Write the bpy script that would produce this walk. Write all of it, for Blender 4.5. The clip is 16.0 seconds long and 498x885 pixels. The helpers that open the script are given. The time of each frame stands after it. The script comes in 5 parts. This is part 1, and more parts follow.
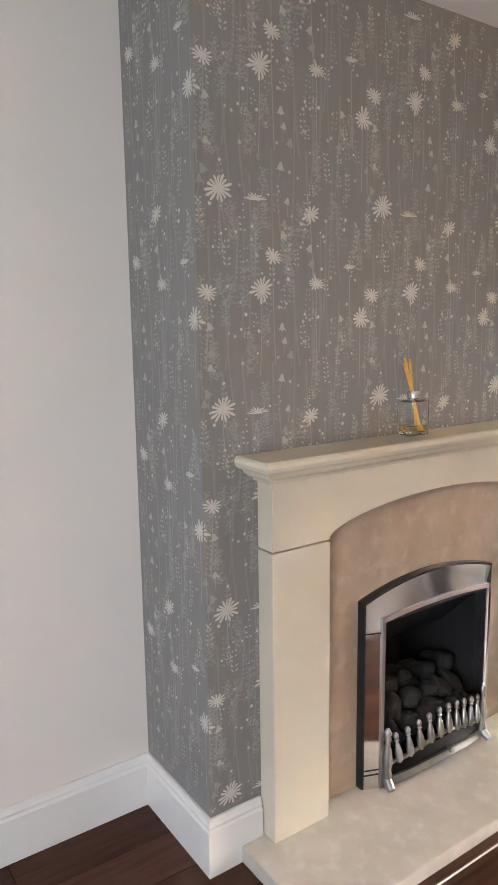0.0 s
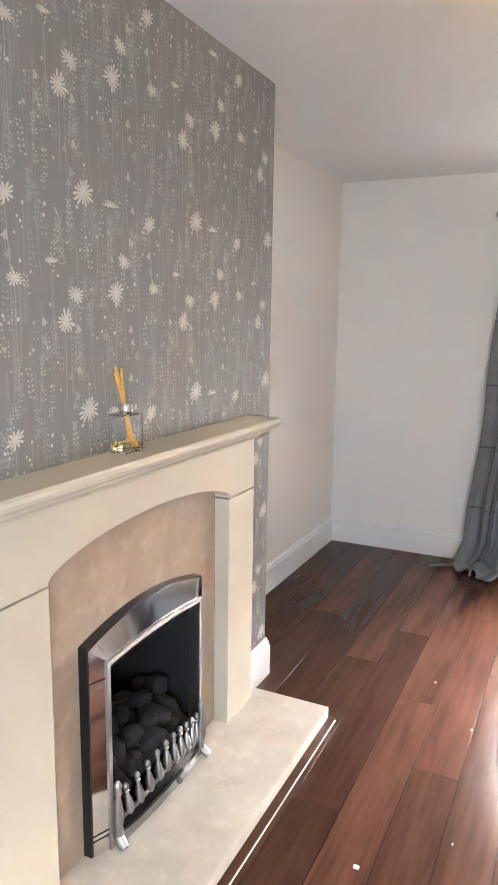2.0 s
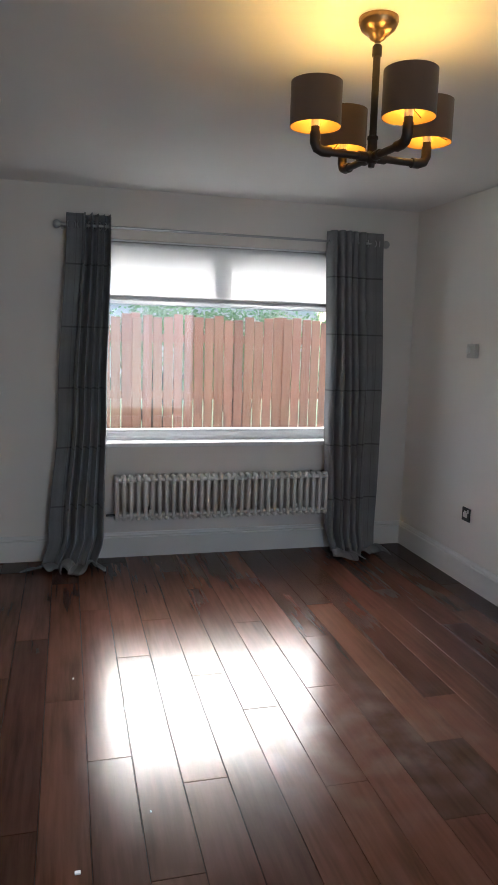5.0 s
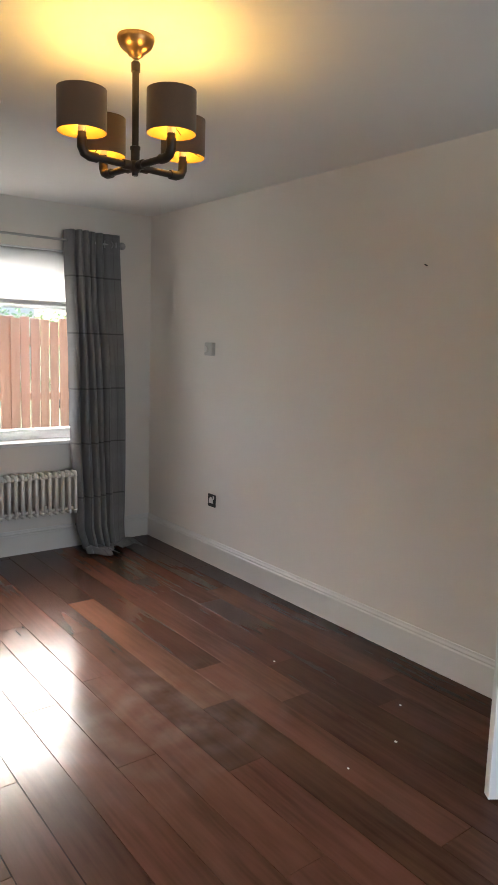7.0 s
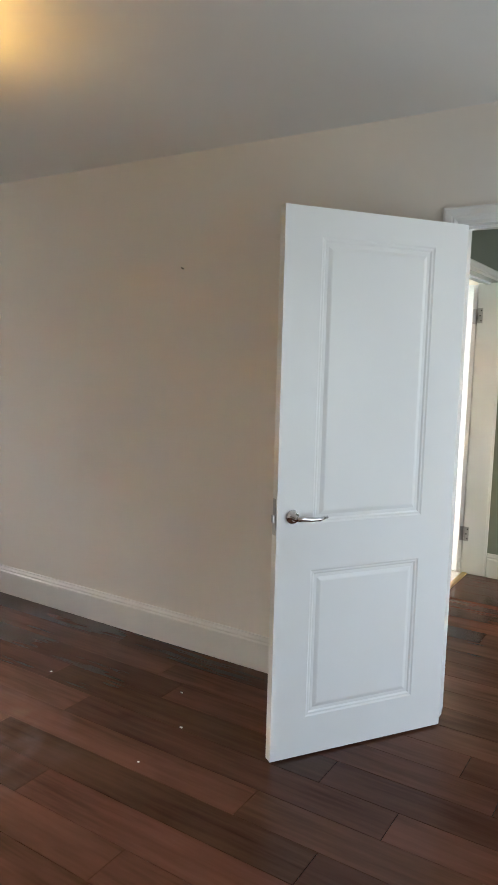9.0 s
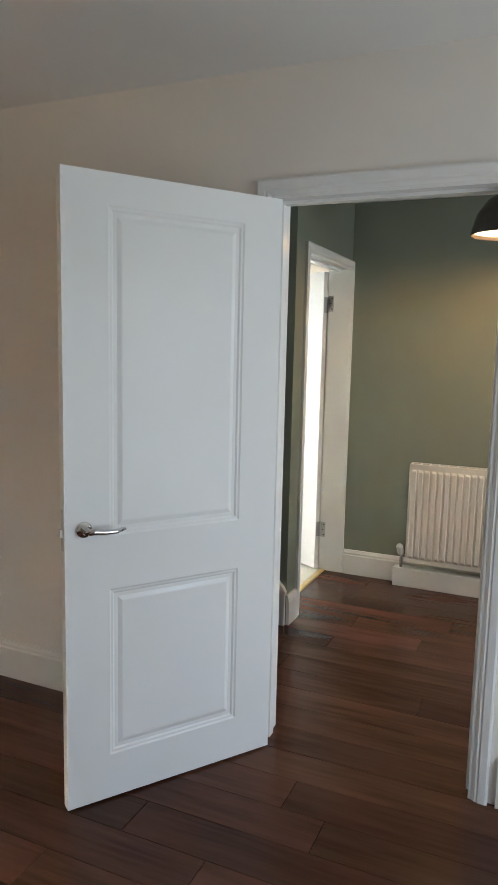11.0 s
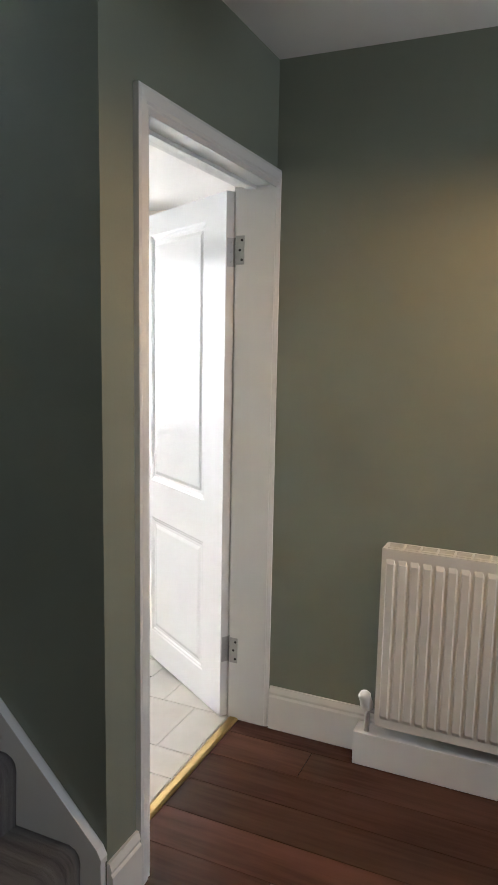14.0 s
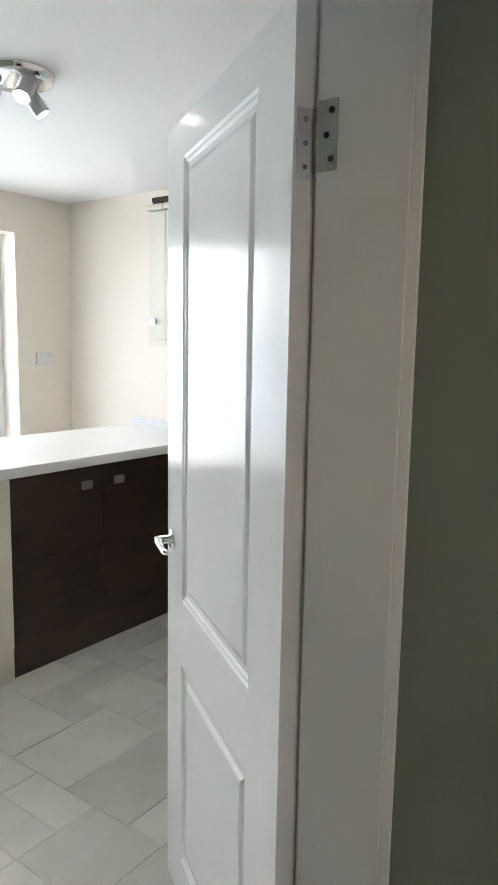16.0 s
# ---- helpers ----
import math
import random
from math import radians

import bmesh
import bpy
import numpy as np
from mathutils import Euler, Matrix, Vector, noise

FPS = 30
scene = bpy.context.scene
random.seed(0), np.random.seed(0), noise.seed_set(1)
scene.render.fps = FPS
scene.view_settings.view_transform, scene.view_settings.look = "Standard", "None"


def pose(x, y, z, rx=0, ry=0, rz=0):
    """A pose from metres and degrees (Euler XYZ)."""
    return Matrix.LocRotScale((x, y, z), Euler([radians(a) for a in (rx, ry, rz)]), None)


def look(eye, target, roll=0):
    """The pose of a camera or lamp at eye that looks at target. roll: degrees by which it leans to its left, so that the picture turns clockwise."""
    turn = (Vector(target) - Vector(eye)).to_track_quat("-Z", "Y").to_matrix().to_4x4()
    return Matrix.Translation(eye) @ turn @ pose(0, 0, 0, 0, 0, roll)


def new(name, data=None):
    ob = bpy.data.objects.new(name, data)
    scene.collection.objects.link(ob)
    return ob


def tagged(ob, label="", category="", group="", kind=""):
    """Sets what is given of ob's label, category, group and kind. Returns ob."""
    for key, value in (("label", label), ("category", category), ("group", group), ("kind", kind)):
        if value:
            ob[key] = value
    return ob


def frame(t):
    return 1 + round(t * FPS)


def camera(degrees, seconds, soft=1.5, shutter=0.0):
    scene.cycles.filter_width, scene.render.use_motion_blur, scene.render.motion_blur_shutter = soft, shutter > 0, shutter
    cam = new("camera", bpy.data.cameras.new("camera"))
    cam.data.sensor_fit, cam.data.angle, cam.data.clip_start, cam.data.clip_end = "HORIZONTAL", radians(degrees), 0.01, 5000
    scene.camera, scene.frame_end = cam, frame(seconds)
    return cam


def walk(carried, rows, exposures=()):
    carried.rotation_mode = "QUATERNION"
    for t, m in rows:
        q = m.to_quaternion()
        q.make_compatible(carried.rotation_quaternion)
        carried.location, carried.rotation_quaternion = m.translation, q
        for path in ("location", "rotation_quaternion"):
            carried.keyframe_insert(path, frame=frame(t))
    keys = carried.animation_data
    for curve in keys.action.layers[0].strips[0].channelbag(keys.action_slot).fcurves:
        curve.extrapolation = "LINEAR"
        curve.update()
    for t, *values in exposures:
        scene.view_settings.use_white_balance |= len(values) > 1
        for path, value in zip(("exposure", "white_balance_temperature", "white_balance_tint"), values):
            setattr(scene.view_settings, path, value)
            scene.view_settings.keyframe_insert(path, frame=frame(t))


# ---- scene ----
cam = camera(39.2, 16.0)
PATH = [
    (0, (-0.309, 0.084, 1.508), (-1.935, 1.202, 1.182), -0.8),
    (0.5, (-0.432, 0.119, 1.523), (-1.906, 1.425, 1.177), -0.6),
    (1, (-0.498, 0.151, 1.549), (-1.803, 1.625, 1.194), 0.0),
    (1.5, (-0.586, 0.154, 1.544), (-1.685, 1.788, 1.193), 0.4),
    (2, (-0.65, 0.139, 1.541), (-1.5, 1.915, 1.192), 0.8),
    (2.5, (-0.697, 0.091, 1.538), (-1.309, 1.964, 1.197), 1.1),
    (3, (-0.771, 0.033, 1.534), (-1.167, 1.965, 1.198), 1.3),
    (3.5, (-0.865, 0.026, 1.538), (-1.031, 1.991, 1.208), 1.4),
    (3.8, (-0.911, 0.039, 1.529), (-0.934, 2.013, 1.208), 1.1),
    (4, (-0.965, 0.063, 1.522), (-0.875, 2.035, 1.203), 1.3),
    (4.2, (-0.998, 0.073, 1.526), (-0.81, 2.038, 1.208), 1.4),
    (6.3, (-1.311, -0.052, 1.511), (-0.397, 1.704, 1.226), 1.7),
    (6.5, (-1.321, -0.04, 1.522), (-0.338, 1.678, 1.233), 1.7),
    (7, (-1.337, -0.013, 1.511), (-0.136, 1.562, 1.23), 1.7),
    (7.5, (-1.365, 0.015, 1.5), (0.022, 1.431, 1.229), 1.7),
    (8, (-1.39, 0.028, 1.503), (0.128, 1.302, 1.231), 1.6),
    (8.5, (-1.414, 0.026, 1.491), (0.199, 1.18, 1.233), 1.5),
    (9, (-1.425, 0.012, 1.487), (0.252, 1.073, 1.238), 1.4),
    (9.5, (-1.399, -0.035, 1.485), (0.329, 0.941, 1.235), 1.4),
    (10, (-1.331, -0.117, 1.489), (0.439, 0.78, 1.235), 1.4),
    (10.2, (-1.292, -0.15, 1.488), (0.491, 0.718, 1.232), 1.5),
    (12.3, (-0.173, -0.024, 1.482), (1.652, 0.746, 1.205), 1.1),
    (12.5, (-0.021, 0.003, 1.493), (1.8, 0.778, 1.206), 1.2),
    (13, (0.342, 0.099, 1.501), (2.159, 0.881, 1.206), 1.2),
    (13.5, (0.725, 0.131, 1.464), (2.539, 0.922, 1.179), 1.0),
    (14, (1.103, 0.195, 1.463), (2.914, 0.994, 1.178), 1.1),
    (14.5, (1.474, 0.344, 1.482), (3.283, 1.146, 1.193), 1.1),
    (15, (1.849, 0.458, 1.47), (3.668, 1.246, 1.204), 1.0),
    (15.5, (2.203, 0.542, 1.478), (3.971, 1.436, 1.208), 1.1),
    (16, (2.495, 0.718, 1.479), (4.092, 1.89, 1.203), 1.0),
]
BACK_Y = -1.72                                            # inner face of the wall behind the walker
CH_W, HALL_W, BACK_W, KITCHEN_W = 0.20, 2.6, 3.4, 30.0     # watts of the lounge and hall lamps and of the two garden doors
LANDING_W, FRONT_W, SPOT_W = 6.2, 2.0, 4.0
EXPO = [(0.0, 4.0, 6250, 14), (0.5, 4.42, 6150, 14), (1.0, 4.5, 6150, 13), (2.0, 4.55, 5900, 11), (3.0, 4.15, 5600, 9), (3.5, 3.5, 5550, 8), (4.2, 2.7, 5450, 8), (6.3, 2.68, 5900, 8), (7.0, 3.2, 6000, 8), (7.5, 3.55, 6000, 8), (8.5, 3.35, 6150, 6),
        (10.0, 3.05, 6150, 6), (12.5, 2.82, 6500, 12), (13.0, 3.0, 6550, 13), (13.5, 3.05, 6150, 13), (14.5, 2.2, 6000, 11), (15.0, 2.1, 5900, 9), (16.0, 1.88, 5800, 8)]
walk(cam, [(t, look(eye, target, roll)) for t, eye, target, roll in PATH],
     exposures=EXPO)

# ---- world, sun, large lights ----
world = bpy.data.worlds.new("world")
scene.world = world
world.use_nodes = True
wn, wl = world.node_tree.nodes, world.node_tree.links
sky = wn.new("ShaderNodeTexSky")
sky.sky_type, sky.sun_disc = "NISHITA", False
sky.sun_elevation, sky.sun_rotation = radians(38), radians(8)
sky.air_density, sky.dust_density, sky.ozone_density = 1.0, 6.0, 1.0
wn["Background"].inputs["Strength"].default_value = 0.15
wl.new(sky.outputs["Color"], wn["Background"].inputs["Color"])


def lamp(name, kind, m, energy, color, **settings):
    data = bpy.data.lights.new(name, kind)
    data.energy, data.color = energy, color
    for key, value in settings.items():
        if key == "size":
            data.size = value
        elif key == "size_y":
            data.shape, data.size_y = "RECTANGLE", value
        elif key == "radius":
            data.shadow_soft_size = value
        elif key == "angle":
            data.angle = radians(value)
    ob = new(name, data)
    ob.matrix_world = m
    return ob


lamp("sun", "SUN", look((1.1, 12.7, 6.4), (0, 4.7, 0)), 0.34, (1.0, 0.97, 0.94), angle=45)
# daylight through the garden doors at the back of the lounge and of the kitchen
lamp("back_daylight", "AREA", look((0.1, -1.72, 1.1), (0.1, 2.0, 0.75)), BACK_W, (0.93, 0.96, 1.0), size=1.5, size_y=1.6)
# added lamp in an unseen, assumed landing window, bluish light for the stair wall
lamp("landing_added_light", "AREA", look((1.9, 4.70, 3.5), (1.9, 2.0, 1.6)), LANDING_W, (0.80, 0.90, 1.0), size=0.75, size_y=1.1)
# added lamp in an unseen, assumed front door pane, lifts the dim hall
lamp("front_door_added_light", "AREA", look((2.45, BACK_Y, 1.45), (2.6, 0.6, 1.0)), FRONT_W, (0.92, 0.96, 1.0), size=0.6, size_y=0.9)
lamp("kitchen_daylight", "AREA", look((4.04, 4.95, 1.10), (4.04, 2.0, 0.9)), KITCHEN_W, (0.97, 0.98, 1.0), size=2.5, size_y=2.1)

# ---- materials ----
def shader(name):
    m = bpy.data.materials.new(name)
    m.use_nodes = True
    return m, m.node_tree.nodes, m.node_tree.links, m.node_tree.nodes["Principled BSDF"]


def mixed(n, l, kind, fac, a, b):
    """A colour mix; fac, a and b are sockets or values."""
    mx = n.new("ShaderNodeMix")
    mx.data_type, mx.blend_type = "RGBA", kind
    for socket, v in ((mx.inputs["Factor"], fac), (mx.inputs["A"], a), (mx.inputs["B"], b)):
        if isinstance(v, bpy.types.NodeSocket):
            l.new(v, socket)
        else:
            socket.default_value = v if isinstance(v, (int, float)) else (*v, 1)
    return mx.outputs["Result"]


def maths(n, l, op, a, b=0.0, c=0.0):
    mt = n.new("ShaderNodeMath")
    mt.operation = op
    for socket, v in zip(mt.inputs, (a, b, c)):
        if isinstance(v, bpy.types.NodeSocket):
            l.new(v, socket)
        else:
            socket.default_value = v
    return mt.outputs[0]


def ramp(n, l, fac, lo, hi, to_lo=0.0, to_hi=1.0):
    mr = n.new("ShaderNodeMapRange")
    l.new(fac, mr.inputs["Value"])
    for key, v in (("From Min", lo), ("From Max", hi), ("To Min", to_lo), ("To Max", to_hi)):
        mr.inputs[key].default_value = v
    return mr.outputs["Result"]


def noise_tex(n, l, vec, scale, detail=4.0, rough=0.55, stretch=(1, 1, 1)):
    mp = n.new("ShaderNodeMapping")
    mp.inputs["Scale"].default_value = stretch
    l.new(vec, mp.inputs["Vector"])
    tx = n.new("ShaderNodeTexNoise")
    tx.inputs["Scale"].default_value, tx.inputs["Detail"].default_value = scale, detail
    tx.inputs["Roughness"].default_value = rough
    l.new(mp.outputs["Vector"], tx.inputs["Vector"])
    return tx.outputs["Fac"]


def place(n):
    return n.new("ShaderNodeNewGeometry").outputs["Position"]


def bumped(n, l, p, height, strength, distance=0.002):
    b = n.new("ShaderNodeBump")
    b.inputs["Strength"].default_value, b.inputs["Distance"].default_value = strength, distance
    l.new(height, b.inputs["Height"])
    l.new(b.outputs["Normal"], p.inputs["Normal"])


def painted(name, color, rough=0.6, tone=0.06, scale=3.0, bump=0.12, fine=180.0, metal=0.0, coat=0.0):
    """Paint or another plain coat: broad tone shifts, a fine roller texture and uneven gloss."""
    m, n, l, p = shader(name)
    pos = place(n)
    broad = noise_tex(n, l, pos, scale, 3)
    dark = tuple(c * (1 - tone) for c in color)
    light = tuple(min(1.0, c * (1 + tone * 0.6)) for c in color)
    l.new(mixed(n, l, "MIX", ramp(n, l, broad, 0.15, 0.85), dark, light), p.inputs["Base Color"])
    grain = noise_tex(n, l, pos, fine, 3)
    l.new(ramp(n, l, noise_tex(n, l, pos, scale * 2, 2), 0.1, 0.9, max(0.02, rough - 0.03), rough + 0.03), p.inputs["Roughness"])
    p.inputs["Metallic"].default_value, p.inputs["Coat Weight"].default_value = metal, coat
    if bump:
        bumped(n, l, p, grain, bump)
    return m


M_WALL = painted("wall_paint", (0.815, 0.775, 0.72), 0.7, 0.03, 1.2, 0.15, 140)
M_CEIL = painted("ceiling_paint", (0.82, 0.81, 0.79), 0.8, 0.03, 0.9, 0.2, 110)
M_GREEN = painted("sage_wall_paint", (0.235, 0.255, 0.205), 0.6, 0.06, 1.5, 0.15, 140)
M_CREAM = painted("cream_kitchen_paint", (0.82, 0.755, 0.66), 0.7, 0.03, 1.2, 0.12, 140)
M_GLOSS = painted("white_gloss_paint", (0.82, 0.825, 0.815), 0.17, 0.03, 2.5, 0.05, 60)
M_GLOSS.node_tree.nodes["Principled BSDF"].inputs["Specular IOR Level"].default_value = 0.12
M_SKIRT = painted("skirting_paint", (0.80, 0.79, 0.76), 0.34, 0.05, 4.0, 0.05, 60)
M_UPVC = painted("window_plastic", (0.86, 0.87, 0.87), 0.22, 0.02, 3.0, 0.0)
M_MANTEL = painted("cream_stone_paint", (0.66, 0.595, 0.47), 0.5, 0.05, 3.0, 0.1, 200)
M_CHROME = painted("chrome", (0.78, 0.78, 0.79), 0.08, 0.05, 8.0, 0.0, metal=1.0)
M_STEEL = painted("brushed_steel", (0.50, 0.50, 0.50), 0.34, 0.05, 20.0, 0.0, metal=1.0)
M_SILVER = painted("cast_silver", (0.40, 0.40, 0.39), 0.33, 0.2, 40.0, 0.3, 120, metal=1.0)
M_BRASS = painted("brass", (0.60, 0.44, 0.18), 0.32, 0.15, 12.0, 0.0, metal=1.0)
M_BLACK = painted("black_metal", (0.012, 0.012, 0.013), 0.35, 0.3, 10.0, 0.1)
M_MATT = painted("firebox_black", (0.015, 0.015, 0.016), 0.7, 0.4, 8.0, 0.2)
M_BRONZE = painted("dark_bronze", (0.035, 0.026, 0.02), 0.45, 0.3, 30.0, 0.1, 90, metal=0.4)
M_ROSE = painted("antique_brass", (0.30, 0.19, 0.09), 0.34, 0.2, 30.0, 0.0, metal=1.0)
M_RAD = painted("radiator_enamel", (0.82, 0.795, 0.73), 0.34, 0.03, 6.0, 0.0)
M_COAL = painted("ceramic_coal", (0.013, 0.013, 0.013), 0.8, 0.6, 30.0, 0.7, 90)
M_VENEER = painted("unit_end_cream", (0.74, 0.70, 0.60), 0.4, 0.03, 3.0, 0.0)
M_WORKTOP = painted("white_worktop", (0.80, 0.80, 0.79), 0.22, 0.05, 60.0, 0.05)
M_MINT = painted("mint_glass_splashback", (0.66, 0.80, 0.77), 0.06, 0.02, 1.0, 0.0, coat=0.5)
M_WHITE_PLASTIC = painted("white_plastic", (0.74, 0.73, 0.70), 0.35, 0.03, 9.0, 0.0)
M_STAT = painted("aged_white_plastic", (0.58, 0.57, 0.54), 0.4, 0.05, 9.0, 0.0)
M_DARK = painted("dark_plastic", (0.02, 0.02, 0.02), 0.4, 0.2, 9.0, 0.0)


def marble(name, dark, light, vein, scale):
    m, n, l, p = shader(name)
    pos = place(n)
    a = noise_tex(n, l, pos, scale, 6, 0.58)
    b = noise_tex(n, l, pos, scale * 3, 4, 0.55)
    c1 = mixed(n, l, "MIX", ramp(n, l, a, 0.3, 0.7), dark, light)
    spots = ramp(n, l, b, 0.52, 0.8)
    l.new(mixed(n, l, "MIX", maths(n, l, "MULTIPLY", spots, 0.55), c1, vein), p.inputs["Base Color"])
    l.new(ramp(n, l, a, 0.2, 0.8, 0.30, 0.37), p.inputs["Roughness"])
    return m


M_HEARTH = marble("cream_marble", (0.50, 0.465, 0.40), (0.63, 0.595, 0.53), (0.76, 0.74, 0.69), 7.0)
M_PANEL = marble("beige_marble", (0.37, 0.285, 0.205), (0.50, 0.40, 0.305), (0.66, 0.58, 0.485), 5.0)


def planked(name, dark, mid, light, rough, along="y", shine=0.5, dusty=None, spread=0.25, streak=0.01):
    """Stained boards: each one its own tone, with grain, knots and cloudy wear in the gloss."""
    m, n, l, p = shader(name)
    pos = place(n)
    info = n.new("ShaderNodeObjectInfo").outputs["Random"]
    shift = n.new("ShaderNodeVectorMath")
    shift.operation = "MULTIPLY_ADD"
    comb = n.new("ShaderNodeCombineXYZ")
    for k, f in (("X", 37.0), ("Y", 91.0), ("Z", 13.0)):
        l.new(maths(n, l, "MULTIPLY", info, f), comb.inputs[k])
    shift.inputs[1].default_value = (1, 1, 1)
    l.new(pos, shift.inputs[0])
    l.new(comb.outputs[0], shift.inputs[2])
    v = shift.outputs[0]
    st = {"y": (14, 0.9, 6), "x": (0.9, 14, 6), "z": (14, 14, 0.9)}[along]
    grain = noise_tex(n, l, v, 3.2, 6, 0.6, st)
    broad = noise_tex(n, l, v, 1.5, 2, 0.5, tuple(0.3 * s if s > 2 else s for s in st))
    vor = n.new("ShaderNodeTexVoronoi")
    vor.inputs["Scale"].default_value = 2.6
    mp = n.new("ShaderNodeMapping")
    mp.inputs["Scale"].default_value = tuple(0.07 * s + 0.75 for s in st)
    l.new(v, mp.inputs["Vector"])
    l.new(mp.outputs[0], vor.inputs["Vector"])
    knots = ramp(n, l, vor.outputs["Distance"], 0.01, 0.14, 1.0, 0.0)
    tone = mixed(n, l, "MIX", ramp(n, l, grain, 0.36, 0.64), dark, mid)
    tone = mixed(n, l, "MIX", maths(n, l, "MULTIPLY", ramp(n, l, broad, 0.3, 0.8), 0.7), tone, light)
    tone = mixed(n, l, "MIX", maths(n, l, "MULTIPLY", maths(n, l, "MULTIPLY", knots, ramp(n, l, noise_tex(n, l, v, 9.0, 3, 0.5), 0.3, 0.7)), 0.6), tone, tuple(c * 0.4 for c in dark))
    hsv = n.new("ShaderNodeHueSaturation")
    l.new(tone, hsv.inputs["Color"])
    l.new(ramp(n, l, info, 0.0, 1.0, 1 - spread, 1 + spread), hsv.inputs["Value"])
    l.new(ramp(n, l, maths(n, l, "FRACT", maths(n, l, "MULTIPLY", info, 7.3)), 0, 1, 0.494, 0.505), hsv.inputs["Hue"])
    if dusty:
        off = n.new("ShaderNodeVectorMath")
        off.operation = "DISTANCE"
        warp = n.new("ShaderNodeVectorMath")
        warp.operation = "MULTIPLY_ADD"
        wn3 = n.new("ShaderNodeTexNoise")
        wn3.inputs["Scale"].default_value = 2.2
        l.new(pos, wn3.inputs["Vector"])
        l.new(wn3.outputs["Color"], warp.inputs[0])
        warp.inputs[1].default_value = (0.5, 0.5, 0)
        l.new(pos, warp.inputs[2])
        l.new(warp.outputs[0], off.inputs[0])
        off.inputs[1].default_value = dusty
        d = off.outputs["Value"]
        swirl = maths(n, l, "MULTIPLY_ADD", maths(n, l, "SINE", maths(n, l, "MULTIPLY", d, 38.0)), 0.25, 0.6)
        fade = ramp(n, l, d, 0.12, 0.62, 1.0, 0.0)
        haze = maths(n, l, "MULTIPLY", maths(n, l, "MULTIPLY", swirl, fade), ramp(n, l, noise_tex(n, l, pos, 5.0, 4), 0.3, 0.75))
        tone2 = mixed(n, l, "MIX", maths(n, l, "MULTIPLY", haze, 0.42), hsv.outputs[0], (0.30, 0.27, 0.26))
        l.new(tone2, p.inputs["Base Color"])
    else:
        l.new(hsv.outputs[0], p.inputs["Base Color"])
    smear = noise_tex(n, l, pos, 2.0, 3, 0.5)
    fine = noise_tex(n, l, v, 9.0, 6, 0.7, st)
    r = maths(n, l, "ADD", ramp(n, l, smear, 0.2, 0.8, rough - 0.04, rough + 0.045), ramp(n, l, fine, 0.1, 0.9, -streak, streak))
    l.new(r, p.inputs["Roughness"])
    p.inputs["Specular IOR Level"].default_value = shine
    return m


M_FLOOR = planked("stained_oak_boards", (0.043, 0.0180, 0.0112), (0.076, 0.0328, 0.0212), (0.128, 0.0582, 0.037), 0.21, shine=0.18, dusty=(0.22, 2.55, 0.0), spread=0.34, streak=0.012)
M_JOINT = painted("floor_joint", (0.012, 0.008, 0.006), 0.7, 0.2, 8.0, 0.0)
M_FENCE = planked("fence_timber", (0.275, 0.14, 0.09), (0.35, 0.185, 0.12), (0.41, 0.235, 0.155), 0.75, "z", 0.2, spread=0.07)
M_VENEER_DARK = planked("dark_walnut_veneer", (0.022, 0.013, 0.010), (0.045, 0.026, 0.019), (0.07, 0.042, 0.03), 0.4, "x", 0.4)


def fabric(name, color, rough=0.9, weave=900.0, sheen=0.3, plaid=False):
    m, n, l, p = shader(name)
    pos = place(n)
    grain = noise_tex(n, l, pos, weave, 2)
    tone = mixed(n, l, "MIX", ramp(n, l, grain, 0.25, 0.75), tuple(c * 0.75 for c in color), tuple(c * 1.2 for c in color))
    if plaid:
        sep = n.new("ShaderNodeSeparateXYZ")
        l.new(pos, sep.inputs[0])
        uv = n.new("ShaderNodeAttribute")
        uv.attribute_name = "across"
        for coord, period, width, dim in ((sep.outputs["Z"], 0.385, 0.03, 0.75), (uv.outputs["Fac"], 0.27, 0.03, 0.95)):
            f = maths(n, l, "FRACT", maths(n, l, "DIVIDE", coord, period))
            line = maths(n, l, "LESS_THAN", f, width / period * 0.35)
            band = maths(n, l, "LESS_THAN", maths(n, l, "ABSOLUTE", maths(n, l, "SUBTRACT", f, 0.6)), 0.16)
            tone = mixed(n, l, "MULTIPLY", maths(n, l, "MULTIPLY", line, 1.0), tone, (dim * 0.7,) * 3)
            tone = mixed(n, l, "MULTIPLY", band, tone, (1.06, 1.06, 1.06))
    l.new(tone, p.inputs["Base Color"])
    p.inputs["Roughness"].default_value, p.inputs["Sheen Weight"].default_value = rough, sheen
    bumped(n, l, p, grain, 0.25, 0.001)
    return m


M_CURTAIN = fabric("grey_check_cloth", (0.20, 0.20, 0.202), plaid=True)
M_SHADE = fabric("taupe_shade_cloth", (0.105, 0.066, 0.043), weave=600)
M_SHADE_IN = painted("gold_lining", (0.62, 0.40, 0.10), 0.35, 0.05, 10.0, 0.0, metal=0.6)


def glass(name, color=(1, 1, 1), rough=0.0):
    m, n, l, p = shader(name)
    p.inputs["Base Color"].default_value = (*color, 1)
    p.inputs["Transmission Weight"].default_value, p.inputs["Roughness"].default_value = 1.0, rough
    p.inputs["IOR"].default_value = 1.45
    return m


M_GLASS = glass("window_glass")
M_OIL = glass("amber_oil", (0.98, 0.90, 0.55))
M_BOTTLE = glass("bottle_glass")
M_BOTTLE.node_tree.nodes["Principled BSDF"].inputs["IOR"].default_value = 1.12
M_OIL.node_tree.nodes["Principled BSDF"].inputs["IOR"].default_value = 1.2
M_REED = painted("reed", (0.75, 0.42, 0.10), 0.7, 0.2, 60.0, 0.0)


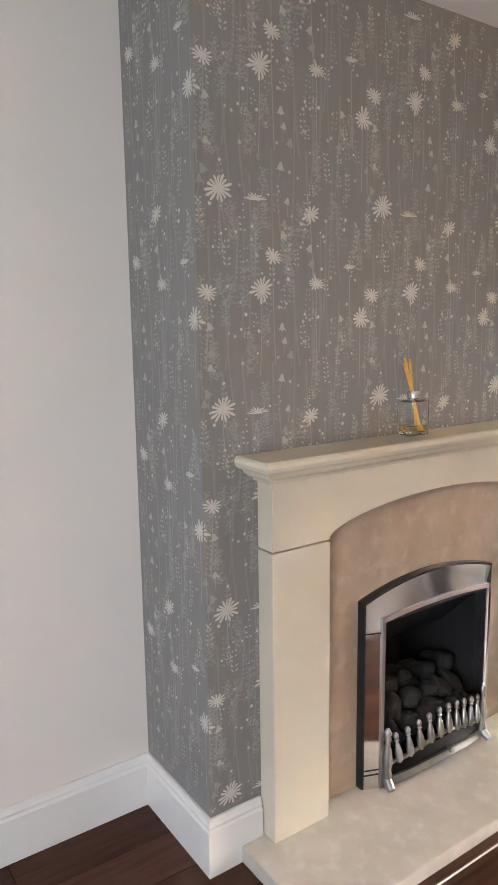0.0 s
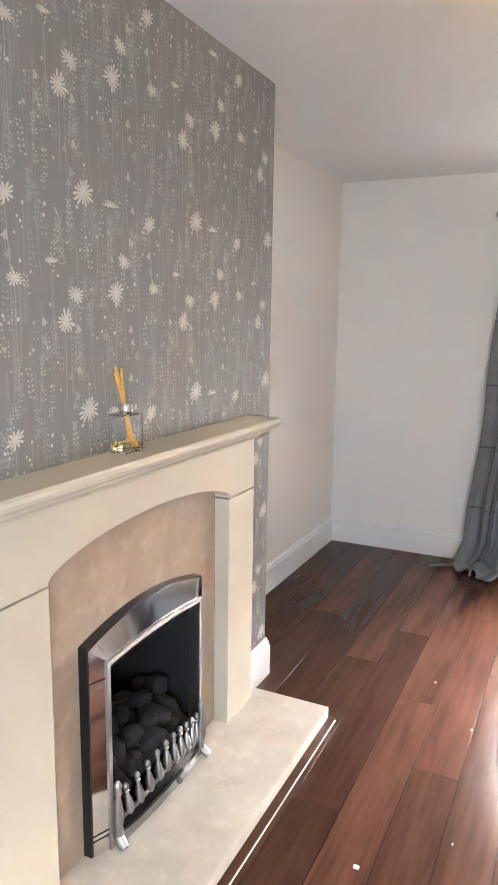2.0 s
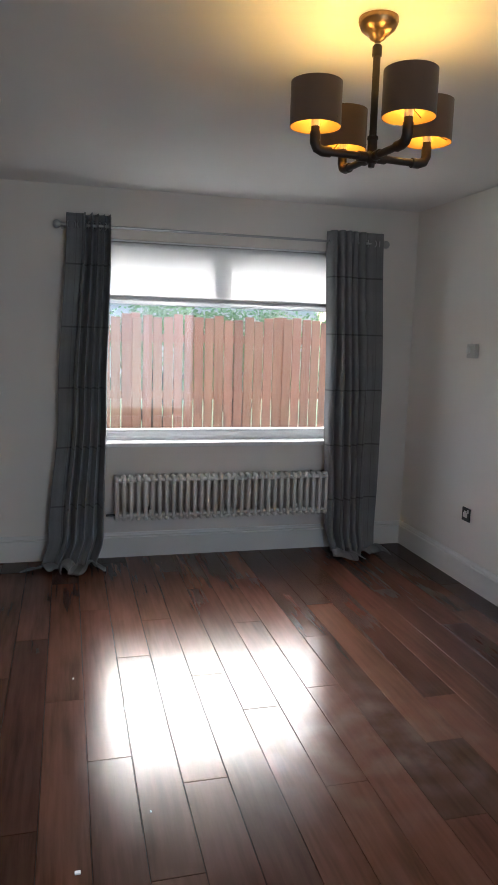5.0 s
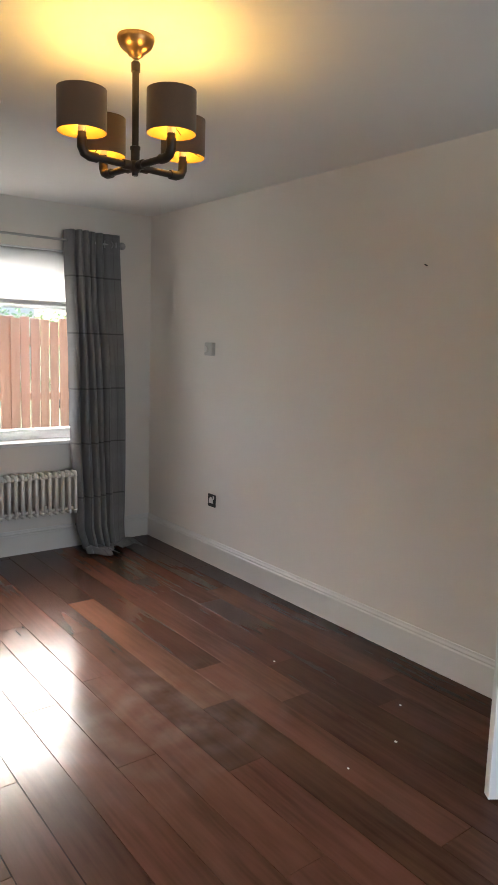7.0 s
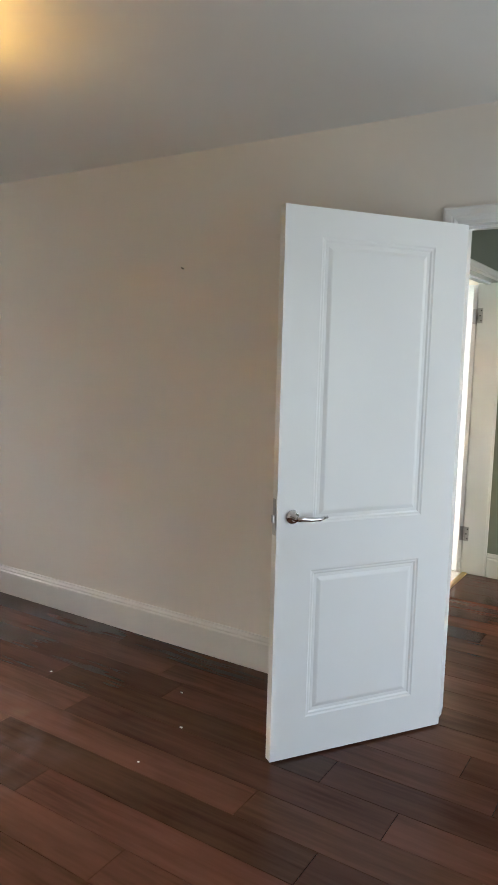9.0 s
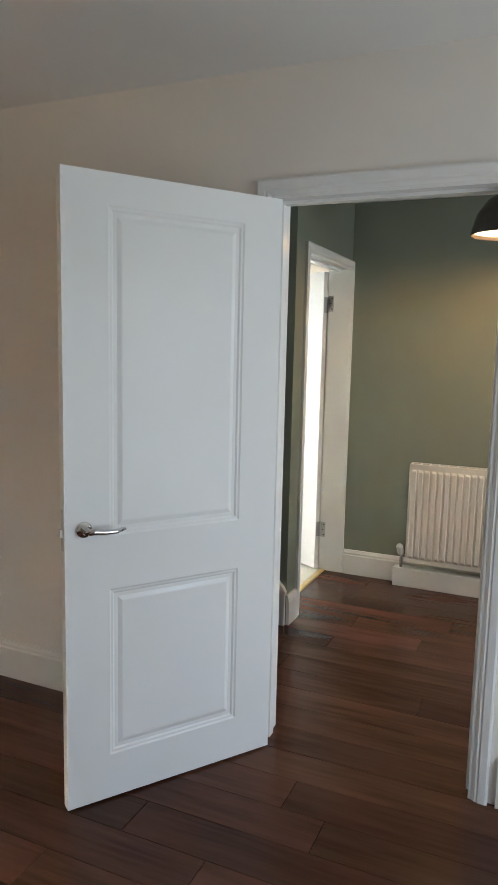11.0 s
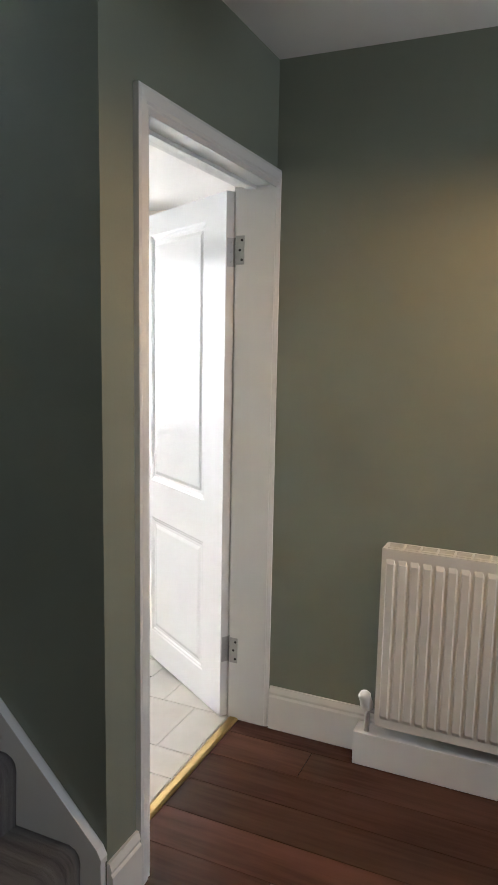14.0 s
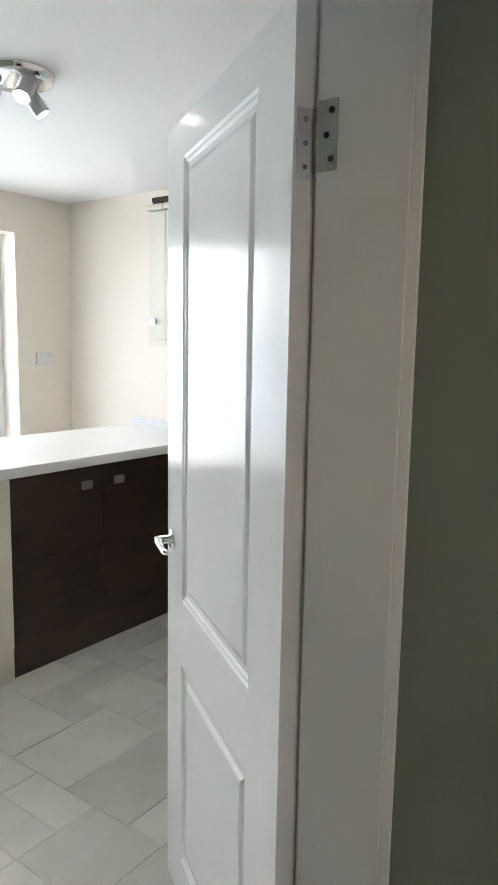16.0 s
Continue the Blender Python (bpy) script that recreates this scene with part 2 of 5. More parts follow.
def glowing(name, color, strength):
    m, n, l, p = shader(name)
    p.inputs["Emission Color"].default_value = (*color, 1)
    p.inputs["Emission Strength"].default_value = strength
    return m


M_BULB_WARM = glowing("warm_bulb", (1.0, 0.62, 0.16), 6.0)
M_BULB = glowing("lit_bulb", (1.0, 0.86, 0.65), 8.0)

m, n, l, p = shader("blind_cloth")
M_BLIND = m
p.inputs["Base Color"].default_value, p.inputs["Roughness"].default_value = (0.88, 0.88, 0.88, 1), 0.9
tr = n.new("ShaderNodeBsdfTranslucent")
tr.inputs["Color"].default_value = (0.84, 0.845, 0.85, 1)
mxs = n.new("ShaderNodeMixShader")
mxs.inputs[0].default_value = 0.60
l.new(p.outputs[0], mxs.inputs[1])
l.new(tr.outputs[0], mxs.inputs[2])
l.new(mxs.outputs[0], n["Material Output"].inputs["Surface"])

# wallpaper ground: grey-brown with thin upright streaks and specks of print
m, n, l, p = shader("wallpaper_ground")
M_PAPER = m
pos = place(n)
streak = noise_tex(n, l, pos, 5.0, 6, 0.6, (14, 14, 0.9))
thin = noise_tex(n, l, pos, 22.0, 4, 0.6, (10, 10, 0.6))
tone = mixed(n, l, "MIX", ramp(n, l, streak, 0.35, 0.68), (0.226, 0.220, 0.212), (0.246, 0.239, 0.230))
tone = mixed(n, l, "MIX", maths(n, l, "MULTIPLY", ramp(n, l, thin, 0.5, 0.8), 0.2), tone, (0.32, 0.32, 0.315))
l.new(tone, p.inputs["Base Color"])
p.inputs["Roughness"].default_value = 0.6
bumped(n, l, p, thin, 0.1)
M_PRINT = painted("printed_petal", (0.64, 0.615, 0.575), 0.55, 0.1, 60.0, 0.0)
M_PRINT_SOFT = painted("printed_leaf", (0.35, 0.342, 0.328), 0.55, 0.12, 60.0, 0.0)
M_PRINT_MID = painted("printed_bell", (0.49, 0.475, 0.45), 0.55, 0.14, 60.0, 0.0)
M_PRINT_FAINT = painted("printed_stalk", (0.285, 0.28, 0.272), 0.55, 0.12, 30.0, 0.0)

# striped stair carpet: stripes run along the flight
m, n, l, p = shader("striped_carpet")
M_CARPET = m
pos = place(n)
sep = n.new("ShaderNodeSeparateXYZ")
l.new(pos, sep.inputs[0])
wob = maths(n, l, "MULTIPLY_ADD", noise_tex(n, l, pos, 30, 3), 0.004, sep.outputs["X"])
cr = n.new("ShaderNodeValToRGB")
cr.color_ramp.interpolation = "LINEAR"
stops = ((0.0, 0.13), (0.06, 0.045), (0.10, 0.12), (0.22, 0.17), (0.30, 0.12), (0.40, 0.19), (0.50, 0.14), (0.56, 0.05), (0.60, 0.15), (0.74, 0.20), (0.84, 0.12), (0.93, 0.18))
for k, (at, g) in enumerate(stops):
    e = cr.color_ramp.elements[k] if k < 2 else cr.color_ramp.elements.new(at)
    e.position, e.color = at, (g * 1.45, g * 1.3, g * 1.22, 1)
l.new(maths(n, l, "FRACT", maths(n, l, "DIVIDE", wob, 0.29)), cr.inputs["Fac"])
pile = noise_tex(n, l, pos, 420, 3)
yarn = noise_tex(n, l, pos, 6.0, 5, 0.7, (16, 0.35, 0.35))
yarned = mixed(n, l, "MIX", ramp(n, l, yarn, 0.3, 0.7), (0.36, 0.35, 0.34), (1.0, 1.0, 1.0))
l.new(mixed(n, l, "MULTIPLY", 0.7, mixed(n, l, "MULTIPLY", 1.0, cr.outputs[0], yarned), mixed(n, l, "MIX", pile, (0.4, 0.4, 0.4), (1, 1, 1))), p.inputs["Base Color"])
p.inputs["Roughness"].default_value, p.inputs["Sheen Weight"].default_value = 0.95, 0.3
bumped(n, l, p, pile, 0.8, 0.004)


def slabbed(name, a, b):
    m, n, l, p = shader(name)
    pos = place(n)
    info = n.new("ShaderNodeObjectInfo").outputs["Random"]
    broad = noise_tex(n, l, pos, 5.0, 6)
    tone = mixed(n, l, "MIX", ramp(n, l, broad, 0.3, 0.7), a, b)
    hsv = n.new("ShaderNodeHueSaturation")
    l.new(tone, hsv.inputs["Color"])
    l.new(ramp(n, l, info, 0, 1, 0.9, 1.08), hsv.inputs["Value"])
    l.new(hsv.outputs[0], p.inputs["Base Color"])
    l.new(ramp(n, l, noise_tex(n, l, pos, 14, 4), 0.3, 0.7, 0.3, 0.5), p.inputs["Roughness"])
    bumped(n, l, p, noise_tex(n, l, pos, 60, 4), 0.12)
    return m


M_TILE = slabbed("grey_stone_tile", (0.54, 0.525, 0.48), (0.63, 0.615, 0.57))
M_GROUT = painted("tile_grout", (0.62, 0.61, 0.58), 0.8, 0.1, 20.0, 0.1)
M_GRASS = painted("lawn", (0.06, 0.10, 0.03), 0.9, 0.4, 3.0, 0.5, 50)
M_LEAF = painted("leaf", (0.12, 0.22, 0.05), 0.6, 0.5, 3.0, 0.0)
M_BRICK = painted("distant_wall", (0.55, 0.50, 0.43), 0.8, 0.1, 3.0, 0.2, 30)

# ---- building helpers ----
ORIGIN = {}


def thing(name, at, label, category, group="", kind=""):
    ob = new(name)
    ob.location = at
    ORIGIN[ob.name] = Vector(at)
    return tagged(ob, label, category, group, kind)


def part(name, bm, material, parent=None, label="", smooth=0.0, local=False):
    """Links a bmesh, drawn in world coordinates (or in the thing's own, if local), as one mesh under a thing or a part."""
    at = ORIGIN.get(parent.name, Vector()) if parent else Vector()
    if not local and at.length:
        bmesh.ops.translate(bm, verts=bm.verts, vec=-at)
    me = bpy.data.meshes.new(name)
    if smooth:
        for f in bm.faces:
            f.smooth = True
        for e in bm.edges:
            if len(e.link_faces) == 2 and e.calc_face_angle(0) > radians(smooth):
                e.smooth = False
    bm.to_mesh(me)
    bm.free()
    for mt in material if isinstance(material, (list, tuple)) else (material,):
        me.materials.append(mt)
    ob = new(name, me)
    if parent:
        ob.parent = parent
        ORIGIN[ob.name] = at
    if label:
        tagged(ob, label)
    return ob


def setting(name, bm, material, label, category):
    return tagged(part(name, bm, material), label, category, kind="structure")


def box(x0, x1, y0, y1, z0, z1, bevel=0.0, bm=None, seg=2):
    bm = bm or bmesh.new()
    made = bmesh.ops.create_cube(bm, size=1, matrix=Matrix.LocRotScale(((x0 + x1) / 2, (y0 + y1) / 2, (z0 + z1) / 2), None, (abs(x1 - x0), abs(y1 - y0), abs(z1 - z0))))
    if bevel:
        edges = list({e for v in made["verts"] for e in v.link_edges})
        bmesh.ops.bevel(bm, geom=edges, offset=bevel, segments=seg, affect="EDGES", profile=0.6)
    return bm


def turned(profile, axis=(0, 0, 1), at=(0, 0, 0), steps=20, bm=None, caps=True):
    """A lathe: (radius, height) pairs turned round an axis through at."""
    bm = bm or bmesh.new()
    q = Vector((0, 0, 1)).rotation_difference(Vector(axis)).to_matrix()
    rings = []
    for r, h in profile:
        ring = []
        for k in range(steps):
            a = 2 * math.pi * k / steps
            ring.append(bm.verts.new(q @ Vector((max(r, 1e-4) * math.cos(a), max(r, 1e-4) * math.sin(a), h)) + Vector(at)))
        rings.append(ring)
    for a, b in zip(rings, rings[1:]):
        for k in range(steps):
            bm.faces.new((a[k], a[(k + 1) % steps], b[(k + 1) % steps], b[k]))
    if caps:
        bm.faces.new(rings[0][::-1])
        bm.faces.new(rings[-1])
    return bm


def tube(points, radius, steps=10, bm=None):
    """A round bar along a line of points, with closed ends."""
    bm = bm or bmesh.new()
    pts = [Vector(q) for q in points]
    rings, side = [], None
    for k, c in enumerate(pts):
        way = (pts[min(k + 1, len(pts) - 1)] - pts[max(k - 1, 0)]).normalized()
        if side is None:
            side = way.orthogonal().normalized()
        side = (side - way * side.dot(way)).normalized()
        up = way.cross(side)
        r = radius[k] if isinstance(radius, (list, tuple)) else radius
        rings.append([bm.verts.new(c + r * (math.cos(a) * side + math.sin(a) * up)) for a in (2 * math.pi * i / steps for i in range(steps))])
    for a, b in zip(rings, rings[1:]):
        for k in range(steps):
            bm.faces.new((a[k], a[(k + 1) % steps], b[(k + 1) % steps], b[k]))
    bm.faces.new(rings[0][::-1])
    bm.faces.new(rings[-1])
    return bm


def swept(profile, path, bm=None, closed_path=False):
    """A moulding: a closed profile of (out, up) pairs carried along a level path; out is to the right of the way."""
    bm = bm or bmesh.new()
    pts = [Vector(q) for q in path]
    rings = []
    for k, c in enumerate(pts):
        ways = []
        if k:
            ways.append((c - pts[k - 1]).normalized())
        if k < len(pts) - 1:
            ways.append((pts[k + 1] - c).normalized())
        outs = [Vector((w.y, -w.x, 0)) for w in ways]
        o = sum(outs, Vector()).normalized()
        o = o / max(0.3, o.dot(outs[0]))
        rings.append([bm.verts.new(c + o * u + Vector((0, 0, v))) for u, v in profile])
    for a, b in zip(rings, rings[1:]):
        for k in range(len(profile)):
            j = (k + 1) % len(profile)
            bm.faces.new((a[k], a[j], b[j], b[k]))
    bm.faces.new(rings[0][::-1])
    bm.faces.new(rings[-1])
    bmesh.ops.recalc_face_normals(bm, faces=bm.faces)
    return bm


def extruded(outline, plane, lo, hi, bm=None):
    """A flat outline of (u, v) pairs given thickness from lo to hi along x, y or z."""
    bm = bm or bmesh.new()
    def at(u, v, w):
        return {"x": (w, u, v), "y": (u, w, v), "z": (u, v, w)}[plane]
    a = [bm.verts.new(at(u, v, lo)) for u, v in outline]
    b = [bm.verts.new(at(u, v, hi)) for u, v in outline]
    for k in range(len(outline)):
        j = (k + 1) % len(outline)
        bm.faces.new((a[k], a[j], b[j], b[k]))
    bm.faces.new(a[::-1])
    bm.faces.new(b)
    bmesh.ops.recalc_face_normals(bm, faces=bm.faces)
    return bm

# ---- the large structure ----
LX, RX, WY, BY, CZ = -2.19, 1.30, 4.72, -1.75, 2.42      # lounge: side walls, window wall, back wall, ceiling
BX, B0, B1 = -1.81, 0.97, 2.75                            # chimney breast: face and sides
HX, KY = 3.443, 1.14                                      # hall: far wall, kitchen wall
SX = 2.415                                                # wall beside the stairs
KX, KN = 5.77, 4.70                                       # kitchen: end wall, window wall
WIN = (-1.02, 0.80, 0.765, 2.11)                        # lounge window opening


def wall_with_hole(axis, lo, hi, a0, a1, z0, z1, hole):
    """A wall of thickness lo..hi along axis, running a0..a1, with one opening (a, b, bottom, top) through it."""
    bm = bmesh.new()
    h0, h1, hb, ht = hole
    for u0, u1, v0, v1 in ((a0, h0, z0, z1), (h1, a1, z0, z1), (h0, h1, z0, hb), (h0, h1, ht, z1)):
        if u1 - u0 > 1e-4 and v1 - v0 > 1e-4:
            if axis == "y":
                box(u0, u1, lo, hi, v0, v1, bm=bm)
            else:
                box(lo, hi, u0, u1, v0, v1, bm=bm)
    bmesh.ops.remove_doubles(bm, verts=bm.verts, dist=1e-5)
    return bm


setting("wall_left", box(LX - 0.25, LX, BY, WY, -0.1, CZ), M_WALL, "plain off-white painted plaster wall", "wall")
setting("wall_window", wall_with_hole("y", WY, WY + 0.28, LX - 0.25, RX + 0.13, -0.1, CZ, WIN), M_WALL, "off-white plaster wall with a wide window", "wall")
setting("wall_right", wall_with_hole("x", RX, RX + 0.13, BY, WY, -0.1, CZ, (0.018, 0.835, -0.1, 2.018)), [M_WALL], "off-white plaster wall with a doorway to the hall", "wall")
setting("wall_front", wall_with_hole("y", BY - 0.25, BY, RX + 0.13, HX + 0.15, -0.1, CZ, (2.13, 2.77, 0.98, 1.92)), M_GREEN, "sage green painted wall with an unseen, added glazed opening", "wall")
setting("wall_back", wall_with_hole("y", BY - 0.25, BY, LX - 0.25, RX + 0.13, -0.1, CZ, (-0.65, 0.85, 0.1, 2.05)), M_WALL, "plain off-white wall behind the walker", "wall")
bm = wall_with_hole("x", LX, BX, B0, B1, 0, CZ, (1.56, 2.085, 0.02, 0.66))
box(LX, LX + 0.03, 1.56, 2.085, 0.02, 0.66, bm=bm)
breast = setting("chimney_breast", bm, M_PAPER, "chimney breast in grey wallpaper printed with pale daisies", "chimney breast")
setting("ceiling_lounge", box(LX - 0.25, RX + 0.13, BY - 0.25, WY + 0.28, CZ, CZ + 0.15), M_CEIL, "matt white painted plaster ceiling", "ceiling")
bm = box(RX + 0.13, HX + 0.145, BY - 0.25, KY, 2.408, CZ + 0.15)
setting("ceiling_hall", bm, M_CEIL, "matt white painted hall ceiling", "ceiling")
setting("ceiling_kitchen", box(SX + 0.1, KX + 0.15, KY, KN + 0.3, CZ, CZ + 0.15), M_CEIL, "bright white kitchen ceiling", "ceiling")
setting("ceiling_stairs", box(RX - 0.1, SX + 0.2, KY - 0.2, 5.0, 4.7, 4.8), M_CEIL, "white ceiling high above the stairs", "ceiling")

setting("wall_hall_far", box(HX, HX + 0.145, BY, KY, -0.1, CZ), M_GREEN, "sage green painted hall wall", "wall")
setting("wall_hall_lining", wall_with_hole("x", RX + 0.13, RX + 0.136, BY, KY, 0, CZ, (0.018, 0.835, 0, 2.018)), M_GREEN, "sage green painted hall side of the lounge wall", "wall")
KD = (2.592, 3.434, -0.1, 2.02)
setting("wall_kitchen", wall_with_hole("y", KY, KY + 0.085, SX, HX + 0.145, -0.1, CZ, KD), M_GREEN, "sage green painted wall with a doorway to the kitchen", "wall")
setting("wall_kitchen_inner", wall_with_hole("y", KY + 0.085, KY + 0.143, SX + 0.1, KX, -0.1, CZ, KD), M_CREAM, "cream painted kitchen side of the hall wall", "wall")
setting("wall_stairs", box(SX, SX + 0.1, KY + 0.085, 5.0, -0.1, 4.7), M_GREEN, "sage green painted wall beside the stairs", "wall")
setting("wall_stairs_front", box(RX + 0.13, SX + 0.1, KY - 0.1, KY, CZ + 0.15, 4.7), M_GREEN, "green painted wall above the foot of the stairs", "wall")
setting("wall_stairs_upper", box(SX, SX + 0.1, KY, KY + 0.085, CZ, 4.7), M_GREEN, "sage green painted upper stair wall", "wall")
setting("wall_stairs_lounge", box(RX + 0.03, RX + 0.13, KY, 5.0, CZ + 0.15, 4.7), M_GREEN, "green painted upper wall over the lounge side", "wall")
setting("wall_stairs_lower", box(RX + 0.13, RX + 0.136, KY, WY, 0, CZ + 0.15), M_GREEN, "sage green painted stair side of the lounge wall", "wall")
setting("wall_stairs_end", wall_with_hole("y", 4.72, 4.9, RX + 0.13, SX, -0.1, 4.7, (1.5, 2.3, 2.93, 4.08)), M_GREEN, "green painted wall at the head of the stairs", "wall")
setting("wall_kitchen_end", box(KX, KX + 0.15, KY + 0.085, KN + 0.3, -0.1, CZ), M_CREAM, "cream painted kitchen wall", "wall")
setting("wall_kitchen_window", wall_with_hole("y", KN, KN + 0.28, SX + 0.1, KX, -0.1, CZ, (2.76, 5.33, 0.03, 2.17)), M_CREAM, "cream painted kitchen wall with tall glazed doors", "wall")

# outdoors
setting("ground", box(-60, 60, 5.0, 120, -0.35, -0.25), M_GRASS, "lawn behind the house", "ground")
setting("back_garden", box(-60, 60, -120, BY - 0.25, -0.35, -0.25), M_GRASS, "lawn on the other side of the house", "ground")

# skirtings
SK = [(0, 0), (0.018, 0), (0.018, 0.135), (0.012, 0.142), (0.014, 0.15), (0.009, 0.16), (0.007, 0.17), (0, 0.17)]
SK_HALL = [(0, 0), (0.018, 0), (0.018, 0.128), (0.013, 0.136), (0.015, 0.145), (0.008, 0.166), (0, 0.166)]


def skirting(name, path, profile=SK):
    return setting(name, swept(profile, [(x, y, 0) for x, y in path]), M_SKIRT, "white painted moulded skirting board", "skirting")


skirting("baseboard_window", [(LX, BY), (LX, B0), (BX, B0), (BX, 1.135)])
skirting("baseboard_breast", [(BX, 2.485), (BX, B1), (LX, B1), (LX, WY), (RX, WY), (RX, 0.885)])
skirting("baseboard_right", [(RX, -0.035), (RX, BY)])
skirting("baseboard_kitchen_wall", [(SX - 0.002, KY), (2.546, KY)], SK_HALL)
skirting("baseboard_hall_far", [(HX, KY - 0.022), (HX, BY)], SK_HALL)
skirting("baseboard_hall_near", [(RX + 0.136, BY), (RX + 0.136, -0.04)], SK_HALL)


# ---- doors ----
def nested(bm, u0, u1, z0, z1, y, side):
    """A moulded panel: rings stepping in and out from the face of a door."""
    steps = ((0.0, 0.0), (0.006, -0.0032), (0.012, -0.0037), (0.018, -0.0074), (0.03, -0.0074), (0.042, -0.0032), (0.046, -0.0024))
    rings = []
    for inset, d in steps:
        yy = y + side * d
        rings.append([bm.verts.new(q) for q in ((u0 + inset, yy, z0 + inset), (u1 - inset, yy, z0 + inset), (u1 - inset, yy, z1 - inset), (u0 + inset, yy, z1 - inset))])
    for a, b in zip(rings, rings[1:]):
        for k in range(4):
            bm.faces.new((a[k], a[(k + 1) % 4], b[(k + 1) % 4], b[k]))
    bm.faces.new(rings[-1])


def door_leaf(width, height, thick, panels):
    """A moulded leaf from the hinge at u = 0 out to u = width; both faces have the panels."""
    bm = bmesh.new()
    u0, u1 = panels[0][:2]
    cuts = sorted({0, height, *(z for q in panels for z in q[2:])})
    for y, side in ((-thick / 2, -1), (thick / 2, 1)):
        for a, b, c, d in ((0, u0, 0, height), (u1, width, 0, height)):
            bm.faces.new([bm.verts.new(q) for q in ((a, y, c), (b, y, c), (b, y, d), (a, y, d))])
        for c, d in zip(cuts, cuts[1:]):
            if any(abs(c - q[2]) < 1e-6 for q in panels):
                nested(bm, u0, u1, c, d, y, side)
            else:
                bm.faces.new([bm.verts.new(q) for q in ((u0, y, c), (u1, y, c), (u1, y, d), (u0, y, d))])
    t = thick / 2
    for q in (((0, -t, 0), (0, t, 0), (0, t, height), (0, -t, height)), ((width, -t, 0), (width, t, 0), (width, t, height), (width, -t, height)),
              ((0, -t, 0), (width, -t, 0), (width, t, 0), (0, t, 0)), ((0, -t, height), (width, -t, height), (width, t, height), (0, t, height))):
        bm.faces.new([bm.verts.new(c) for c in q])
    bmesh.ops.remove_doubles(bm, verts=bm.verts, dist=1e-5)
    bmesh.ops.recalc_face_normals(bm, faces=bm.faces)
    return bm


def lever(bm, u, y, z, side, way):
    """A round rose and a curved lever on one face of a door."""
    turned([(0.026, 0), (0.026, 0.006), (0.022, 0.009), (0.011, 0.011), (0.010, 0.04)], (0, side, 0), (u, y, z), 24, bm)
    o = side * 0.044
    tube([(u, y + o, z), (u + way * 0.02, y + o, z), (u + way * 0.05, y + o * 1.04, z - 0.004), (u + way * 0.085, y + o * 1.06, z - 0.005), (u + way * 0.118, y + o * 1.02, z + 0.001)], [0.0105, 0.0105, 0.009, 0.008, 0.006], 12, bm)


def hinge_plate(bm, u, y, z):
    box(u - 0.0015, u + 0.0015, y - 0.001, y + 0.031, z - 0.05, z + 0.05, bm=bm)
    for k in range(5):
        a = z - 0.051 + k * 0.0206
        tube([(u - 0.002, y - 0.003, a), (u - 0.002, y - 0.003, a + 0.0196)], 0.0058, 10, bm)


PANELS = [(0.146, 0.62, 0.15, 0.712), (0.146, 0.62, 0.884, 1.886)]


def door(name, m, label, panels, hinge_y, knob_z):
    d = tagged(new(name), label, "door", kind="structure")
    d.matrix_world = m
    leaf = part("leaf", door_leaf(0.762, 1.98, 0.036, panels), M_GLOSS, d, local=True)
    bm = bmesh.new()
    for s in (-1, 1):
        lever(bm, 0.762 - 0.06, s * 0.018, knob_z, s, -1)
    part("handle", bm, M_CHROME, d, "chrome lever handle on a round rose", 35, True)
    part("latch_plate", box(0.7622, 0.764, -0.011, 0.011, knob_z - 0.065, knob_z + 0.065, bm=box(0.764, 0.772, -0.007, 0.007, knob_z - 0.02, knob_z + 0.005)), M_STEEL, d, "steel latch plate and bolt", local=True)
    for z in (0.275, 1.77):
        bm = bmesh.new()
        hinge_plate(bm, 0.0, hinge_y, z)
        for k in (-0.034, 0, 0.034):
            turned([(0.004, 0), (0.004, 0.001)], (-1, 0, 0), (-0.0015, hinge_y + 0.017, z + k), 8, bm)
        hinge = part("hinge", bm, M_STEEL, d, "steel butt hinge", 35, True)
    return d


ang = math.degrees(math.atan2(1.238 - 0.806, 0.664 - RX))
door("door_1", pose(RX + 0.004, 0.806, 0.008, 0, 0, ang) @ pose(0, 0.018, 0), "white gloss two-panel moulded door standing open into the lounge", PANELS, -0.018, 0.915)
kang = math.degrees(math.atan2(1.935 - 1.291, 3.857 - 3.437))
door("door_2", pose(3.437, 1.291, 0.008, 0, 0, kang) @ pose(0.003, 0.021, 0), "white gloss two-panel moulded door standing open into the kitchen", [(0.146, 0.62, 0.13, 0.668), (0.146, 0.62, 0.836, 1.895)], -0.018, 0.975)

# linings and architraves: (opening) along y for the lounge door, along x for the kitchen door
LOUNGE_DOOR = tagged(new("door_frame"), "white gloss door lining and moulded architrave", "door frame", kind="structure")
bm = box(RX - 0.004, RX + 0.14, 0.806, 0.838, 0, 1.995, 0.002)
part("jamb", bm, M_GLOSS, LOUNGE_DOOR)
part("jamb", box(RX - 0.004, RX + 0.14, 0.015, 0.053, 0, 1.995, 0.002), M_GLOSS, LOUNGE_DOOR)
part("head", box(RX - 0.004, RX + 0.14, 0.015, 0.838, 1.995, 2.02, 0.002), M_GLOSS, LOUNGE_DOOR)
part("stop", box(RX + 0.046, RX + 0.085, 0.794, 0.807, 0, 1.984, 0.002), M_GLOSS, LOUNGE_DOOR)
part("stop", box(RX + 0.046, RX + 0.085, 0.052, 0.065, 0, 1.984, 0.002), M_GLOSS, LOUNGE_DOOR)
